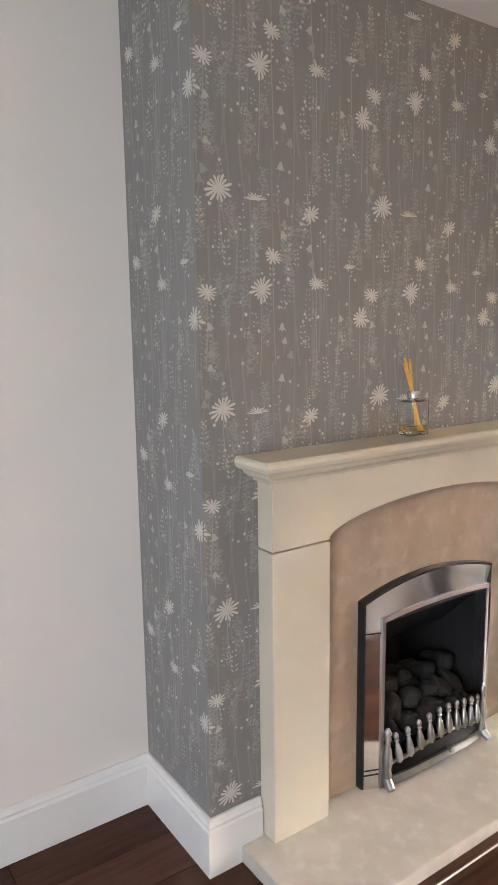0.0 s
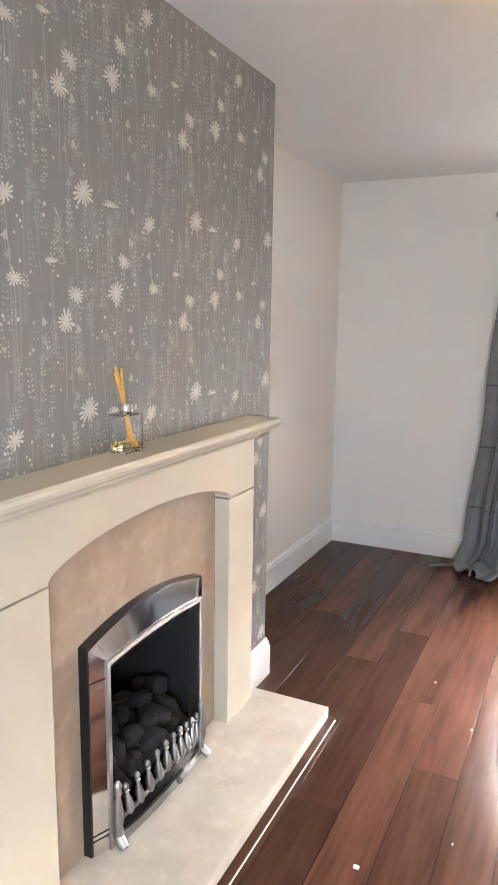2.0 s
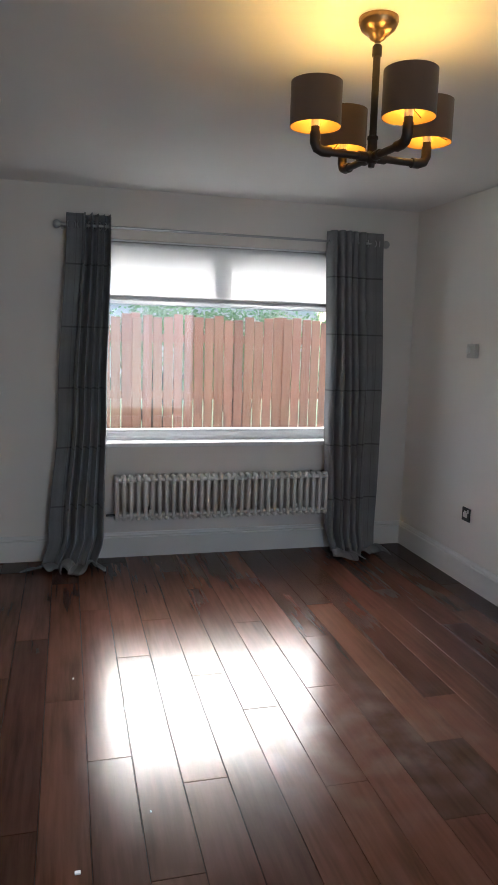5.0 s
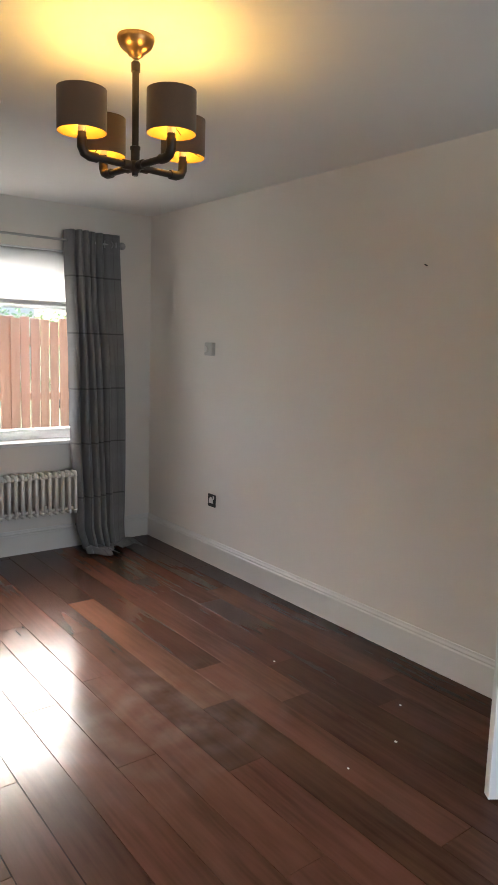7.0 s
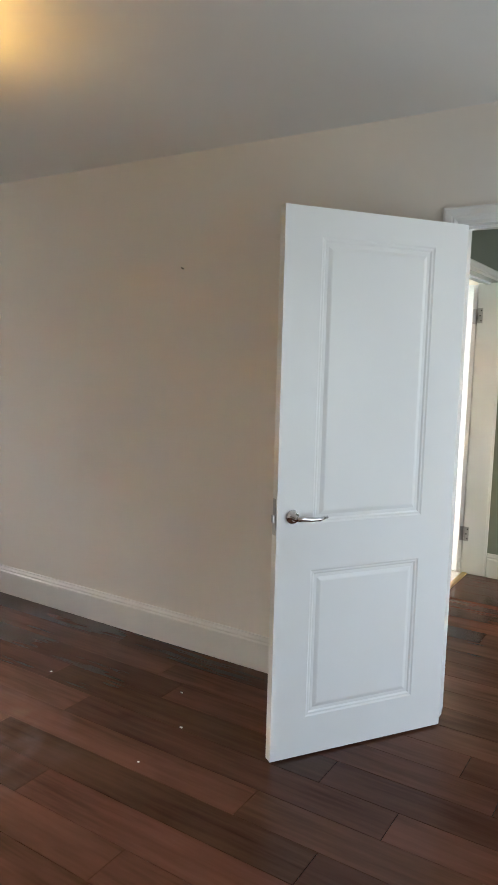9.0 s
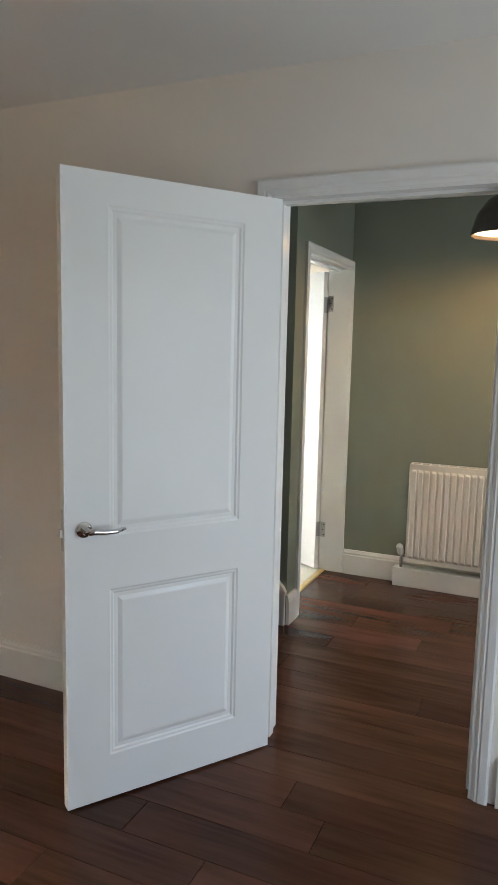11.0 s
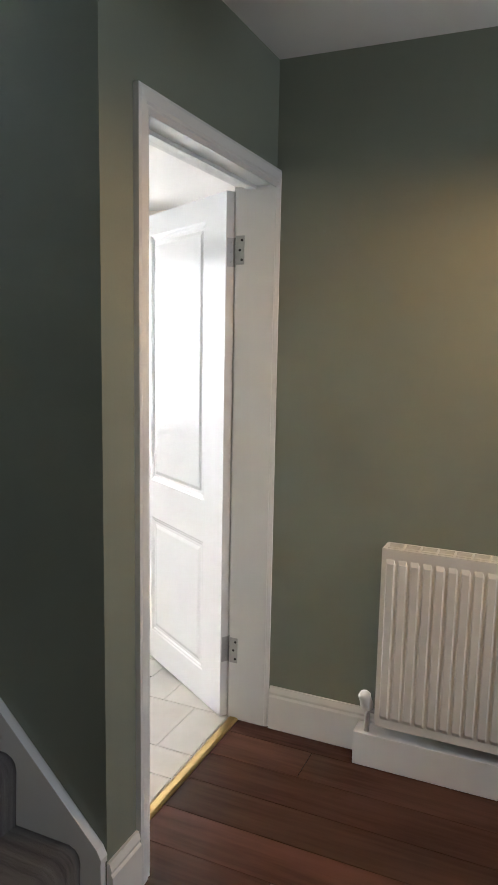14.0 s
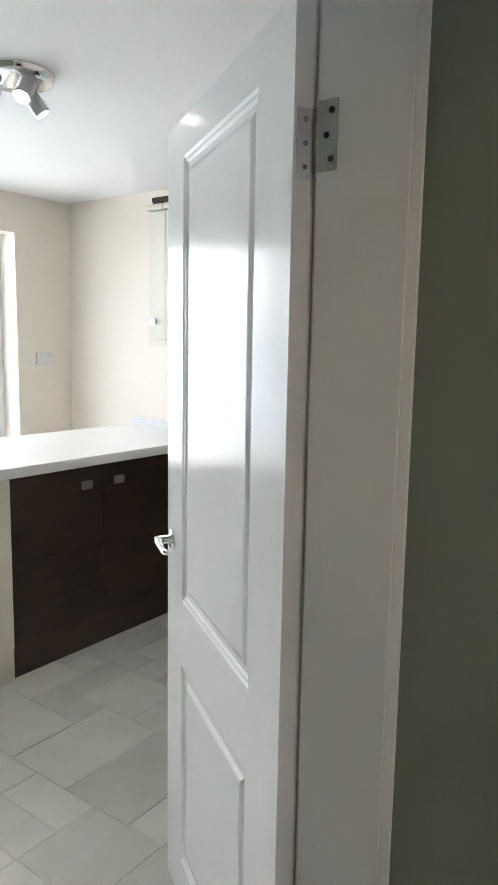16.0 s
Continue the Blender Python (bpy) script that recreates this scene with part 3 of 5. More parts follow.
part("stop", box(RX + 0.046, RX + 0.085, 0.040, 0.813, 1.984, 1.996, 0.002), M_GLOSS, LOUNGE_DOOR)
part("keep", box(RX + 0.02, RX + 0.045, 0.0525, 0.0545, 0.86, 0.98), M_STEEL, LOUNGE_DOOR, "steel strike plate")


def architrave(parent, axis, face, out, a, b, top, w, wr=None):
    """Three moulded boards round an opening; face is the wall, out the side it stands on."""
    prof = ((0.0, 0.006), (0.2, 0.013), (0.32, 0.012), (0.42, 0.016), (0.85, 0.018), (1.0, 0.015))
    for name, run in (("architrave", "l"), ("architrave", "r"), ("architrave", "t")):
        bm = bmesh.new()
        rows = []
        for f, d in ((0.0, 0.0), *prof, (1.0, 0.0)):
            e = f * w
            if run == "l":
                ends = ((a - e, 0), (a - e, top + e))
            elif run == "r":
                e2 = f * (wr or w)
                ends = ((b + e2, 0), (b + e2, top + e))
            else:
                ends = ((a - e, top + e), (b + f * (wr or w), top + e))
            rows.append([bm.verts.new((face + out * d, u, v) if axis == "x" else (u, face + out * d, v)) for u, v in ends])
        for p0, p1 in zip(rows, rows[1:]):
            bm.faces.new((p0[0], p0[1], p1[1], p1[0]))
        bm.faces.new([r[0] for r in rows])
        bm.faces.new([r[1] for r in rows][::-1])
        bmesh.ops.recalc_face_normals(bm, faces=bm.faces)
        part(name, bm, M_GLOSS, parent)


architrave(LOUNGE_DOOR, "x", RX, -1, 0.042, 0.823, 2.006, 0.052)
architrave(LOUNGE_DOOR, "x", RX + 0.136, 1, 0.042, 0.823, 2.006, 0.052)
KITCHEN_DOOR = tagged(new("door_frame"), "white painted door lining and architrave of the kitchen doorway", "door frame", kind="structure")
part("jamb", box(2.588, 2.612, KY - 0.003, KY + 0.147, 0, 2.0, 0.002), M_GLOSS, KITCHEN_DOOR)
part("jamb", box(3.427, 3.446, KY - 0.003, KY + 0.147, 0, 2.0, 0.002), M_GLOSS, KITCHEN_DOOR)
part("head", box(2.588, 3.446, KY - 0.003, KY + 0.147, 2.0, 2.024, 0.002), M_GLOSS, KITCHEN_DOOR)
part("stop", box(2.611, 2.624, KY + 0.07, KY + 0.105, 0, 1.99, 0.002), M_GLOSS, KITCHEN_DOOR)
part("stop", box(2.611, 3.428, KY + 0.07, KY + 0.105, 1.988, 2.001, 0.002), M_GLOSS, KITCHEN_DOOR)
architrave(KITCHEN_DOOR, "y", KY, -1, 2.604, 3.430, 1.992, 0.057, 0.0125)
part("architrave", box(3.4385, 3.50, KY + 0.1445, KY + 0.1575, 0, 2.05), M_GLOSS, KITCHEN_DOOR)
for z in (0.283, 1.785):
    part("hinge_leaf", box(3.4245, 3.4275, KY + 0.112, KY + 0.144, z - 0.05, z + 0.05), M_STEEL, KITCHEN_DOOR, "steel hinge leaf")
    for k in (-0.034, 0.0, 0.034):
        part("screw", turned([(0.0048, 0), (0.0048, 0.0012), (0.002, 0.0014)], (-1, 0, 0), (3.4245, KY + 0.121 + 0.008 * (k == 0), z + k), 10), M_BLACK, KITCHEN_DOOR, "dark countersunk screw")
bm = extruded([(1.245, -0.003), (1.285, -0.003), (1.285, 0.003), (1.276, 0.008), (1.255, 0.008), (1.245, 0.003)], "x", 2.612, 3.427)
tagged(part("threshold", bm, M_BRASS), "polished brass threshold strip in the kitchen doorway", "threshold", kind="structure")

# ---- lounge window ----
win = tagged(new("window_1"), "white plastic window with a wide lower pane and two fanlights", "window", kind="structure")
x0, x1, z0, z1 = WIN
fy0, fy1 = WY + 0.10, WY + 0.17
zt = 1.735
for a, b, c, d in ((x0, x0 + 0.055, z0, z1), (x1 - 0.055, x1, z0, z1), (x0 + 0.055, x1 - 0.055, z0 + 0.02, z0 + 0.10), (x0 + 0.055, x1 - 0.055, z1 - 0.035, z1), (x0 + 0.055, x1 - 0.055, zt - 0.03, zt + 0.02)):
    part("window_frame", box(a, b, fy0, fy1, c, d, 0.006), M_UPVC, win)
mid = (x0 + x1) / 2
part("mullion", box(mid - 0.035, mid + 0.035, fy0, fy1, zt + 0.02, z1 - 0.035, 0.006), M_UPVC, win)
for a, b in ((x0 + 0.055, mid - 0.035), (mid + 0.035, x1 - 0.055)):
    bm = bmesh.new()
    for q in ((a, a + 0.028, zt + 0.02, z1 - 0.035), (b - 0.028, b, zt + 0.02, z1 - 0.035), (a + 0.028, b - 0.028, zt + 0.02, zt + 0.05), (a + 0.028, b - 0.028, z1 - 0.06, z1 - 0.035)):
        box(q[0], q[1], fy0 - 0.012, fy0 + 0.03, q[2], q[3], bm=bm)
    sash = part("fanlight", bm, M_UPVC, win)
    c = (a + b) / 2
    part("window_handle", tube([(c - 0.045, fy0 - 0.03, zt + 0.052), (c + 0.045, fy0 - 0.03, zt + 0.052)], 0.009, 8, box(c - 0.015, c + 0.015, fy0 - 0.032, fy0 - 0.01, zt + 0.042, zt + 0.062)), M_UPVC, sash)
    g = part("pane", box(a + 0.02, b - 0.02, fy0 + 0.02, fy0 + 0.026, zt + 0.04, z1 - 0.05), M_GLASS, win)
    g.visible_shadow = False
g = part("pane", box(x0 + 0.05, x1 - 0.05, fy0 + 0.035, fy0 + 0.041, z0 + 0.095, zt - 0.025), M_GLASS, win, "large clear pane")
g.visible_shadow = False
part("window_sill", box(x0 - 0.012, x1 + 0.012, WY - 0.045, fy0 + 0.01, z0 - 0.002, z0 + 0.028, 0.006), M_GLOSS, win, "white painted window board")
part("glazing_bead", box(x0 + 0.05, x1 - 0.05, fy0 - 0.006, fy0 + 0.004, z0 + 0.045, z0 + 0.052, bm=box(x0 + 0.05, x1 - 0.05, fy0 - 0.006, fy0 + 0.004, z0 + 0.075, z0 + 0.08)), M_UPVC, win)

blind = thing("roller_blind", (mid, WY + 0.04, z1 - 0.05), "white roller blind drawn down over the fanlights", "blind")
part("roller", tube([(x0 + 0.01, WY + 0.035, z1 - 0.035), (x1 - 0.01, WY + 0.035, z1 - 0.035)], 0.02, 14), M_UPVC, blind, "", 30)
part("headrail", box(x0 + 0.004, x1 - 0.004, WY + 0.006, WY + 0.06, z1 - 0.014, z1 - 0.002, 0.003), M_UPVC, blind)
part("cloth", box(x0 + 0.02, x1 - 0.02, WY + 0.016, WY + 0.0166, 1.755, z1 - 0.03), M_BLIND, blind)
part("bottom_bar", box(x0 + 0.02, x1 - 0.02, WY + 0.008, WY + 0.026, 1.728, 1.758, 0.006), M_UPVC, blind)

# closed glazed doors behind the walker and in the kitchen; the landing window is an unseen addition
# the front door light is unseen too, built round the added hall lamp
for nm, a, b, c, d, y, col in (("window_2", -0.65, 0.85, 0.1, 2.05, BY - 0.14, "white plastic glazed garden doors"), ("window_3", 2.76, 5.33, 0.03, 2.17, KN + 0.16, "white plastic glazed kitchen doors"), ("window_4", 1.5, 2.3, 2.93, 4.08, 4.80, "white plastic landing window, unseen, added to light the stairs"), ("window_5", 2.13, 2.77, 0.98, 1.92, BY - 0.14, "white glazed front door light, unseen, added to light the hall")):
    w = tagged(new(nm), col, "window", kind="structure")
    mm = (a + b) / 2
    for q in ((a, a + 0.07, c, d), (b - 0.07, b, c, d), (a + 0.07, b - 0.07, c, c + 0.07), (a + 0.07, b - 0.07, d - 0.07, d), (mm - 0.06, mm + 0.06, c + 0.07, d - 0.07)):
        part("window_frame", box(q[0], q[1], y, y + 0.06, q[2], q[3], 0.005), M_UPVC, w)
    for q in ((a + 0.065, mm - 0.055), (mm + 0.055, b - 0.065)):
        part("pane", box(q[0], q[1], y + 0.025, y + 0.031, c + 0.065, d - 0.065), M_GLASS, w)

# ---- curtains and pole ----
def lerp_table(table, v):
    for (a, fa), (b, fb) in zip(table, table[1:]):
        if v <= b:
            t = (v - a) / (b - a)
            t = t * t * (3 - 2 * t)
            return [p + (q - p) * t for p, q in zip(fa, fb)]
    return list(table[-1][1])


def curtain(name, shape, folds, seed, label, lead):
    """A pleated hanging: shape gives (height: left, right, depth, fullness); the foot lies in a puddle."""
    rnd = random.Random(seed)
    ph = [rnd.uniform(0, 6.28) for _ in range(6)]
    nu, nv = 150, 90
    bm = bmesh.new()
    layer = bm.verts.layers.float.new("across")
    grid = []
    for j in range(nv + 1):
        v = j / nv
        z = 2.235 - 2.41 * v
        x0, x1, depth, lean = lerp_table(shape, v)
        row = []
        for i in range(nu + 1):
            u = i / nu
            q = u if lead > 0 else 1 - u
            flat = 0.35 - 0.10 * v
            s = max(0.0, (q - flat) / (1 - flat)) + 0.03 * math.sin(6 * q + ph[0] + 2.2 * v)
            wave = math.sin(2 * math.pi * folds * s + ph[2] * 0.2)
            wave = math.copysign(abs(wave) ** 0.7, wave)
            soft_in = min(1.0, max(0.0, (q - flat * 0.7) / 0.12))
            amp = depth * (0.8 + 0.35 * math.sin(9 * q + ph[4] + 1.5 * v)) * soft_in
            wave += 0.25 * (1 - soft_in) * math.sin(9 * q + ph[3])
            amp = max(amp, depth * 0.3)
            x = x0 + (x1 - x0) * u + 0.009 * math.cos(2 * math.pi * folds * s) * soft_in * (1 - 0.4 * v)
            y = WY - 0.10 + lean - amp * wave + 0.006 * math.sin(11 * v + 8 * u + ph[5])
            k = max(0.0, (v - 0.925) / 0.075)
            y -= k * (0.10 + 0.05 * math.sin(7 * u + ph[1]) + 0.03 * math.sin(19 * u + ph[0]))
            x += k * (0.03 * math.sin(11 * u + ph[3]) + 0.012 * math.sin(31 * u + ph[2]))
            lift = 0.006 + k * (1 - k) * 0.13 * max(0.0, math.sin(8 * u + ph[4])) + 0.016 * (1 + math.sin(21 * u + ph[2])) * min(1.0, k * 2)
            zz = max(z, lift)
            y = min(y, WY - 0.03)
            row.append(bm.verts.new((x, y, zz)))
        grid.append(row)
    for a, b in zip(grid, grid[1:]):
        for i in range(nu):
            bm.faces.new((a[i], a[i + 1], b[i + 1], b[i]))
    for row in grid:
        for i, vt in enumerate(row):
            vt[layer] = i / nu * 1.25
    c = thing(name, (sum(shape[-1][1][:2]) / 2, WY - 0.15, 0.0), label, "curtain", "pair of curtains")
    cloth = part("cloth", bm, M_CURTAIN, c, "", 80)
    sol = cloth.modifiers.new("thickness", "SOLIDIFY")
    sol.thickness = 0.003
    for k in range(int(folds * 2)):
        u = (k + 0.5) / (folds * 2)
        x = shape[0][1][0] + (shape[0][1][1] - shape[0][1][0]) * u
        bm = bmesh.new()
        bmesh.ops.create_cone(bm, cap_ends=False, segments=18, radius1=0.025, radius2=0.025, depth=0.006, matrix=pose(x, WY - 0.10, 2.165, 0, 90, 25 if k % 2 else -25))
        ring = part("eyelet", bm, M_STEEL, c, "steel eyelet ring")
        so = ring.modifiers.new("thickness", "SOLIDIFY")
        so.thickness = 0.004
    return c


curtain("curtain", [(0.0, (-1.125, -0.845, 0.06, 0.0)), (0.5, (-1.19, -0.875, 0.07, 0.0)), (0.85, (-1.26, -0.90, 0.07, -0.02)), (0.93, (-1.31, -0.95, 0.05, -0.05)), (1.0, (-1.42, -0.93, 0.055, -0.09))], 4.5, 3, "grey checked eyelet curtain with its long hem heaped on the floor", 1)
curtain("curtain", [(0.0, (0.60, 0.985, 0.06, 0.0)), (0.5, (0.63, 1.04, 0.07, 0.0)), (0.85, (0.655, 1.03, 0.07, -0.02)), (0.93, (0.69, 1.02, 0.05, -0.06)), (1.0, (0.66, 1.045, 0.055, -0.12))], 4.5, 8, "grey checked eyelet curtain beside the radiator valve, hem crumpled", -1)
rod = thing("curtain_pole", (mid, WY - 0.1, 2.165), "thin steel curtain pole with ball ends", "curtain pole")
part("pole", tube([(-1.16, WY - 0.1, 2.165), (0.99, WY - 0.1, 2.165)], 0.008, 12, tube([(-1.16, WY - 0.1, 2.165), (-0.3, WY - 0.1, 2.165)], 0.0095, 12)), M_STEEL, rod, "", 30)
for x in (-1.18, 1.01):
    bm = bmesh.new()
    bmesh.ops.create_uvsphere(bm, u_segments=20, v_segments=12, radius=0.026, matrix=pose(x, WY - 0.1, 2.165))
    part("finial", turned([(0.014, -0.004), (0.014, 0.004)], (1, 0, 0), (x + (0.026 if x < 0 else -0.026), WY - 0.1, 2.165), 14, bm), M_STEEL, rod, "", 40)
for x in (-1.14, 0.97):
    part("bracket", turned([(0.02, 0), (0.02, 0.005), (0.007, 0.007), (0.007, 0.095)], (0, -1, 0), (x, WY, 2.165), 14), M_STEEL, rod, "", 40)

# ---- column radiator under the window ----
rad = thing("column_radiator", (-0.09, WY - 0.09, 0.28), "cream enamelled column radiator hung below the window", "radiator")
n_sec, ra, rb = 32, -0.842, 0.662
sec = bmesh.new()
for dy in (-0.03, 0.0, 0.03):
    tube([(0, dy, -0.125), (0, dy, 0.125)], 0.0135, 12, sec)
for z in (-0.125, 0.125):
    tube([(0, -0.036, z - 0.012 * (z > 0)), (0, -0.03, z + math.copysign(0.012, z)), (0, 0.03, z + math.copysign(0.012, z)), (0, 0.036, z - 0.012 * (z > 0))], [0.012, 0.017, 0.017, 0.012], 10, sec)
for f in sec.faces:
    f.smooth = True
sec_me = bpy.data.meshes.new("radiator_section")
sec.to_mesh(sec_me)
sec.free()
sec_me.materials.append(M_RAD)
for k in range(n_sec):
    o = new("radiator_section", sec_me)
    o.parent = rad
    o.location = Vector((ra + 0.02 + (rb - ra - 0.04) * k / (n_sec - 1), WY - 0.095, 0.432)) - ORIGIN[rad.name]
bm = bmesh.new()
for z in (0.316, 0.553):
    for dy in (-0.02, 0.02):
        tube([(ra + 0.01, WY - 0.095 + dy, z), (rb - 0.01, WY - 0.095 + dy, z)], 0.013, 10, bm)
part("header_pipes", bm, M_RAD, rad, "", 40)
bm = tube([(rb - 0.01, WY - 0.095, 0.316), (rb + 0.06, WY - 0.095, 0.316)], 0.011, 10)
turned([(0.012, 0), (0.017, 0.01), (0.017, 0.05), (0.012, 0.06)], (0, 0, 1), (rb + 0.045, WY - 0.095, 0.318), 14, bm)
part("valve", bm, M_RAD, rad, "white thermostatic valve", 35)
part("pipe", tube([(rb + 0.045, WY - 0.095, 0.31), (rb + 0.035, WY - 0.09, 0.25), (rb + 0.02, WY - 0.07, 0.2), (rb + 0.02, WY - 0.03, 0.165)], 0.007, 10), M_DARK, rad, "dark feed pipe bent down to the skirting", 60)
part("pipe", tube([(ra - 0.05, WY - 0.095, 0.316), (ra + 0.01, WY - 0.095, 0.316)], 0.008, 10), M_DARK, rad, "", 40)
for x in (-0.6, 0.42):
    part("bracket", box(x - 0.01, x + 0.01, WY - 0.13, WY, 0.335, 0.355, bm=box(x - 0.01, x + 0.01, WY - 0.06, WY, 0.335, 0.54)), M_RAD, rad)

# ---- fireplace ----
FC = 1.805                                               # its middle along the breast
fp = thing("fireplace_surround", (BX, FC, 0.0), "cream stone fire surround with an arched opening and moulded mantel shelf", "fireplace")
PF = -1.742                                              # face of the piers
HO, HI = 0.665, 0.462                                    # outer and inner half widths


def arch_z(u):
    t = max(0.0, 1 - (u / HI) ** 2)
    return 0.921 + 0.078 * t ** 0.62


for s in (-1, 1):
    a, b = sorted((FC + s * HI, FC + s * HO))
    part("pier", box(BX, PF, a, b, 0.052, 0.911, 0.004), M_MANTEL, fp)
out = [(FC - HO, 0.915), (FC - HI, 0.915)]
out += [(FC + u, arch_z(u)) for u in (HI * math.sin(math.radians(k)) for k in range(-88, 89, 8))]
out += [(FC + HI, 0.915), (FC + HO, 0.915), (FC + HO, 1.105), (FC - HO, 1.105)]
bm = extruded(out, "x", BX, PF)
bmesh.ops.bevel(bm, geom=[e for e in bm.edges if len(e.link_faces) == 2 and e.calc_face_angle(0) > 1.0], offset=0.003, segments=2, affect="EDGES")
part("lintel", bm, M_MANTEL, fp)
shelf_prof = [(0, 1.105), (0.012, 1.105), (0.016, 1.114), (0.03, 1.118), (0.045, 1.130), (0.05, 1.14), (0.062, 1.142), (0.072, 1.150), (0.076, 1.160), (0.074, 1.170), (0.068, 1.176), (0, 1.176)]
rows = []
bm = bmesh.new()
for o, z in shelf_prof:
    h = HO + o * 0.95
    rows.append([bm.verts.new(q) for q in ((BX, FC - h, z), (PF + o, FC - h, z), (PF + o, FC + h, z), (BX, FC + h, z))])
for a, b in zip(rows, rows[1:]):
    for k in range(4):
        bm.faces.new((a[k], a[(k + 1) % 4], b[(k + 1) % 4], b[k]))
bm.faces.new(rows[0][::-1])
bm.faces.new(rows[-1])
bmesh.ops.recalc_face_normals(bm, faces=bm.faces)
part("mantel_shelf", bm, M_MANTEL, fp, "", 28)
bm = wall_with_hole("x", BX, BX + 0.012, FC - HI, FC + HI, 0.053, 1.02, (1.565, 2.08, 0.03, 0.66))
for v in bm.verts:
    v.co.z = min(v.co.z, 1.02)
part("back_panel", bm, M_PANEL, fp, "beige mottled marble back panel")
part("hearth", box(BX, -1.44, 1.06, 2.545, 0.0005, 0.052, 0.005), M_HEARTH, fp, "cream marble hearth slab")
trim = thing("edging_strip", (-1.42, FC, 0.0), "wooden floor edging with a white bead along the hearth", "trim")
part("wood", box(-1.439, -1.412, 1.06, 2.54, 0.0005, 0.012, 0.002), M_FLOOR, trim)
part("bead", box(-1.4115, -1.409, 1.06, 2.54, 0.0005, 0.007, 0.0008), M_SKIRT, trim, "white sealant bead")

# gas fire
fire = thing("gas_fire", (BX + 0.03, 1.82, 0.052), "chrome-framed inset gas fire with ceramic coals and a silver fret", "fire")
F0, F1, ZF = 1.504, 2.119, 0.053
FM, FH = (F0 + F1) / 2, (F1 - F0) / 2
X0 = BX + 0.0125


def bow(u, side, rise, half):
    return side + rise * (1 - (u / half) ** 2)


def frame_ring(lo_out, lo_in, x0, x1, side_out, side_in, rise_out, rise_in, bottom, x_in=None):
    """An upright frame with a bowed head between two outlines."""
    bm = bmesh.new()
    n = 16
    outer = [(FM - lo_out, bottom)] + [(FM + u, bow(u, side_out, rise_out, lo_out)) for u in (lo_out * (2 * k / n - 1) for k in range(n + 1))] + [(FM + lo_out, bottom)]
    inner = [(FM - lo_in, bottom)] + [(FM + u, bow(u, side_in, rise_in, lo_in)) for u in (lo_in * (2 * k / n - 1) for k in range(n + 1))] + [(FM + lo_in, bottom)]
    rings = []
    for pts, x in ((outer, x0), (outer, x1), (inner, x_in or x1), (inner, x0)):
        rings.append([bm.verts.new((x, y, z)) for y, z in pts])
    for a, b in zip(rings, rings[1:] + rings[:1]):
        for k in range(len(a) - 1):
            bm.faces.new((a[k], a[k + 1], b[k + 1], b[k]))
    bm.faces.new([r[0] for r in rings])
    bm.faces.new([r[-1] for r in rings][::-1])
    bmesh.ops.recalc_face_normals(bm, faces=bm.faces)
    return bm


part("back_frame", frame_ring(FH, FH - 0.04, X0, X0 + 0.028, 0.676, 0.630, 0.046, 0.03, ZF), M_BLACK, fire, "black outer casing", 30)
part("chrome_frame", frame_ring(FH - 0.004, FH - 0.052, X0 + 0.028, X0 + 0.031, 0.670, 0.622, 0.046, 0.014, ZF, X0 + 0.05), M_CHROME, fire, "polished chrome frame with a bowed head", 30)
part("inner_trim", frame_ring(FH - 0.0505, FH - 0.064, X0 + 0.012, X0 + 0.057, 0.6235, 0.609, 0.014, 0.013, ZF), M_STEEL, fire, "satin inner edge", 30)
for s in (-1, 1):
    for z in (0.10, 0.116, 0.575):
        a, b = FM + s * (FH - 0.0035), FM + s * (FH - 0.0505)
        part("groove", extruded([(X0 + 0.027, a), (X0 + 0.0322, a), (X0 + 0.0508, b), (X0 + 0.044, b)], "z", z, z + 0.004), M_BLACK, fire, "dark line across the chrome")
bm = bmesh.new()
for a in ((LX + 0.035, LX + 0.045, 1.566, 2.078, 0.054, 0.655), (LX + 0.045, BX + 0.03, 1.566, 1.576, 0.054, 0.655), (LX + 0.045, BX + 0.03, 2.068, 2.078, 0.054, 0.655), (LX + 0.045, BX + 0.03, 1.576, 2.068, 0.645, 0.655), (LX + 0.045, BX + 0.035, 1.576, 2.068, 0.054, 0.06)):
    box(*a, bm=bm)
part("firebox", bm, M_MATT, fire, "matt black firebox")
bm = extruded([(BX + 0.03, 0.585), (BX + 0.03, 0.62), (BX - 0.13, 0.44), (BX - 0.13, 0.425)], "y", 1.576, 2.068)
part("hood", bm, M_BLACK, fire, "sloping black smoke canopy")
part("coal_tray", box(BX - 0.2, BX + 0.035, 1.578, 2.066, 0.15, 0.185, 0.004), M_MATT, fire)
rnd = random.Random(5)
coals = []
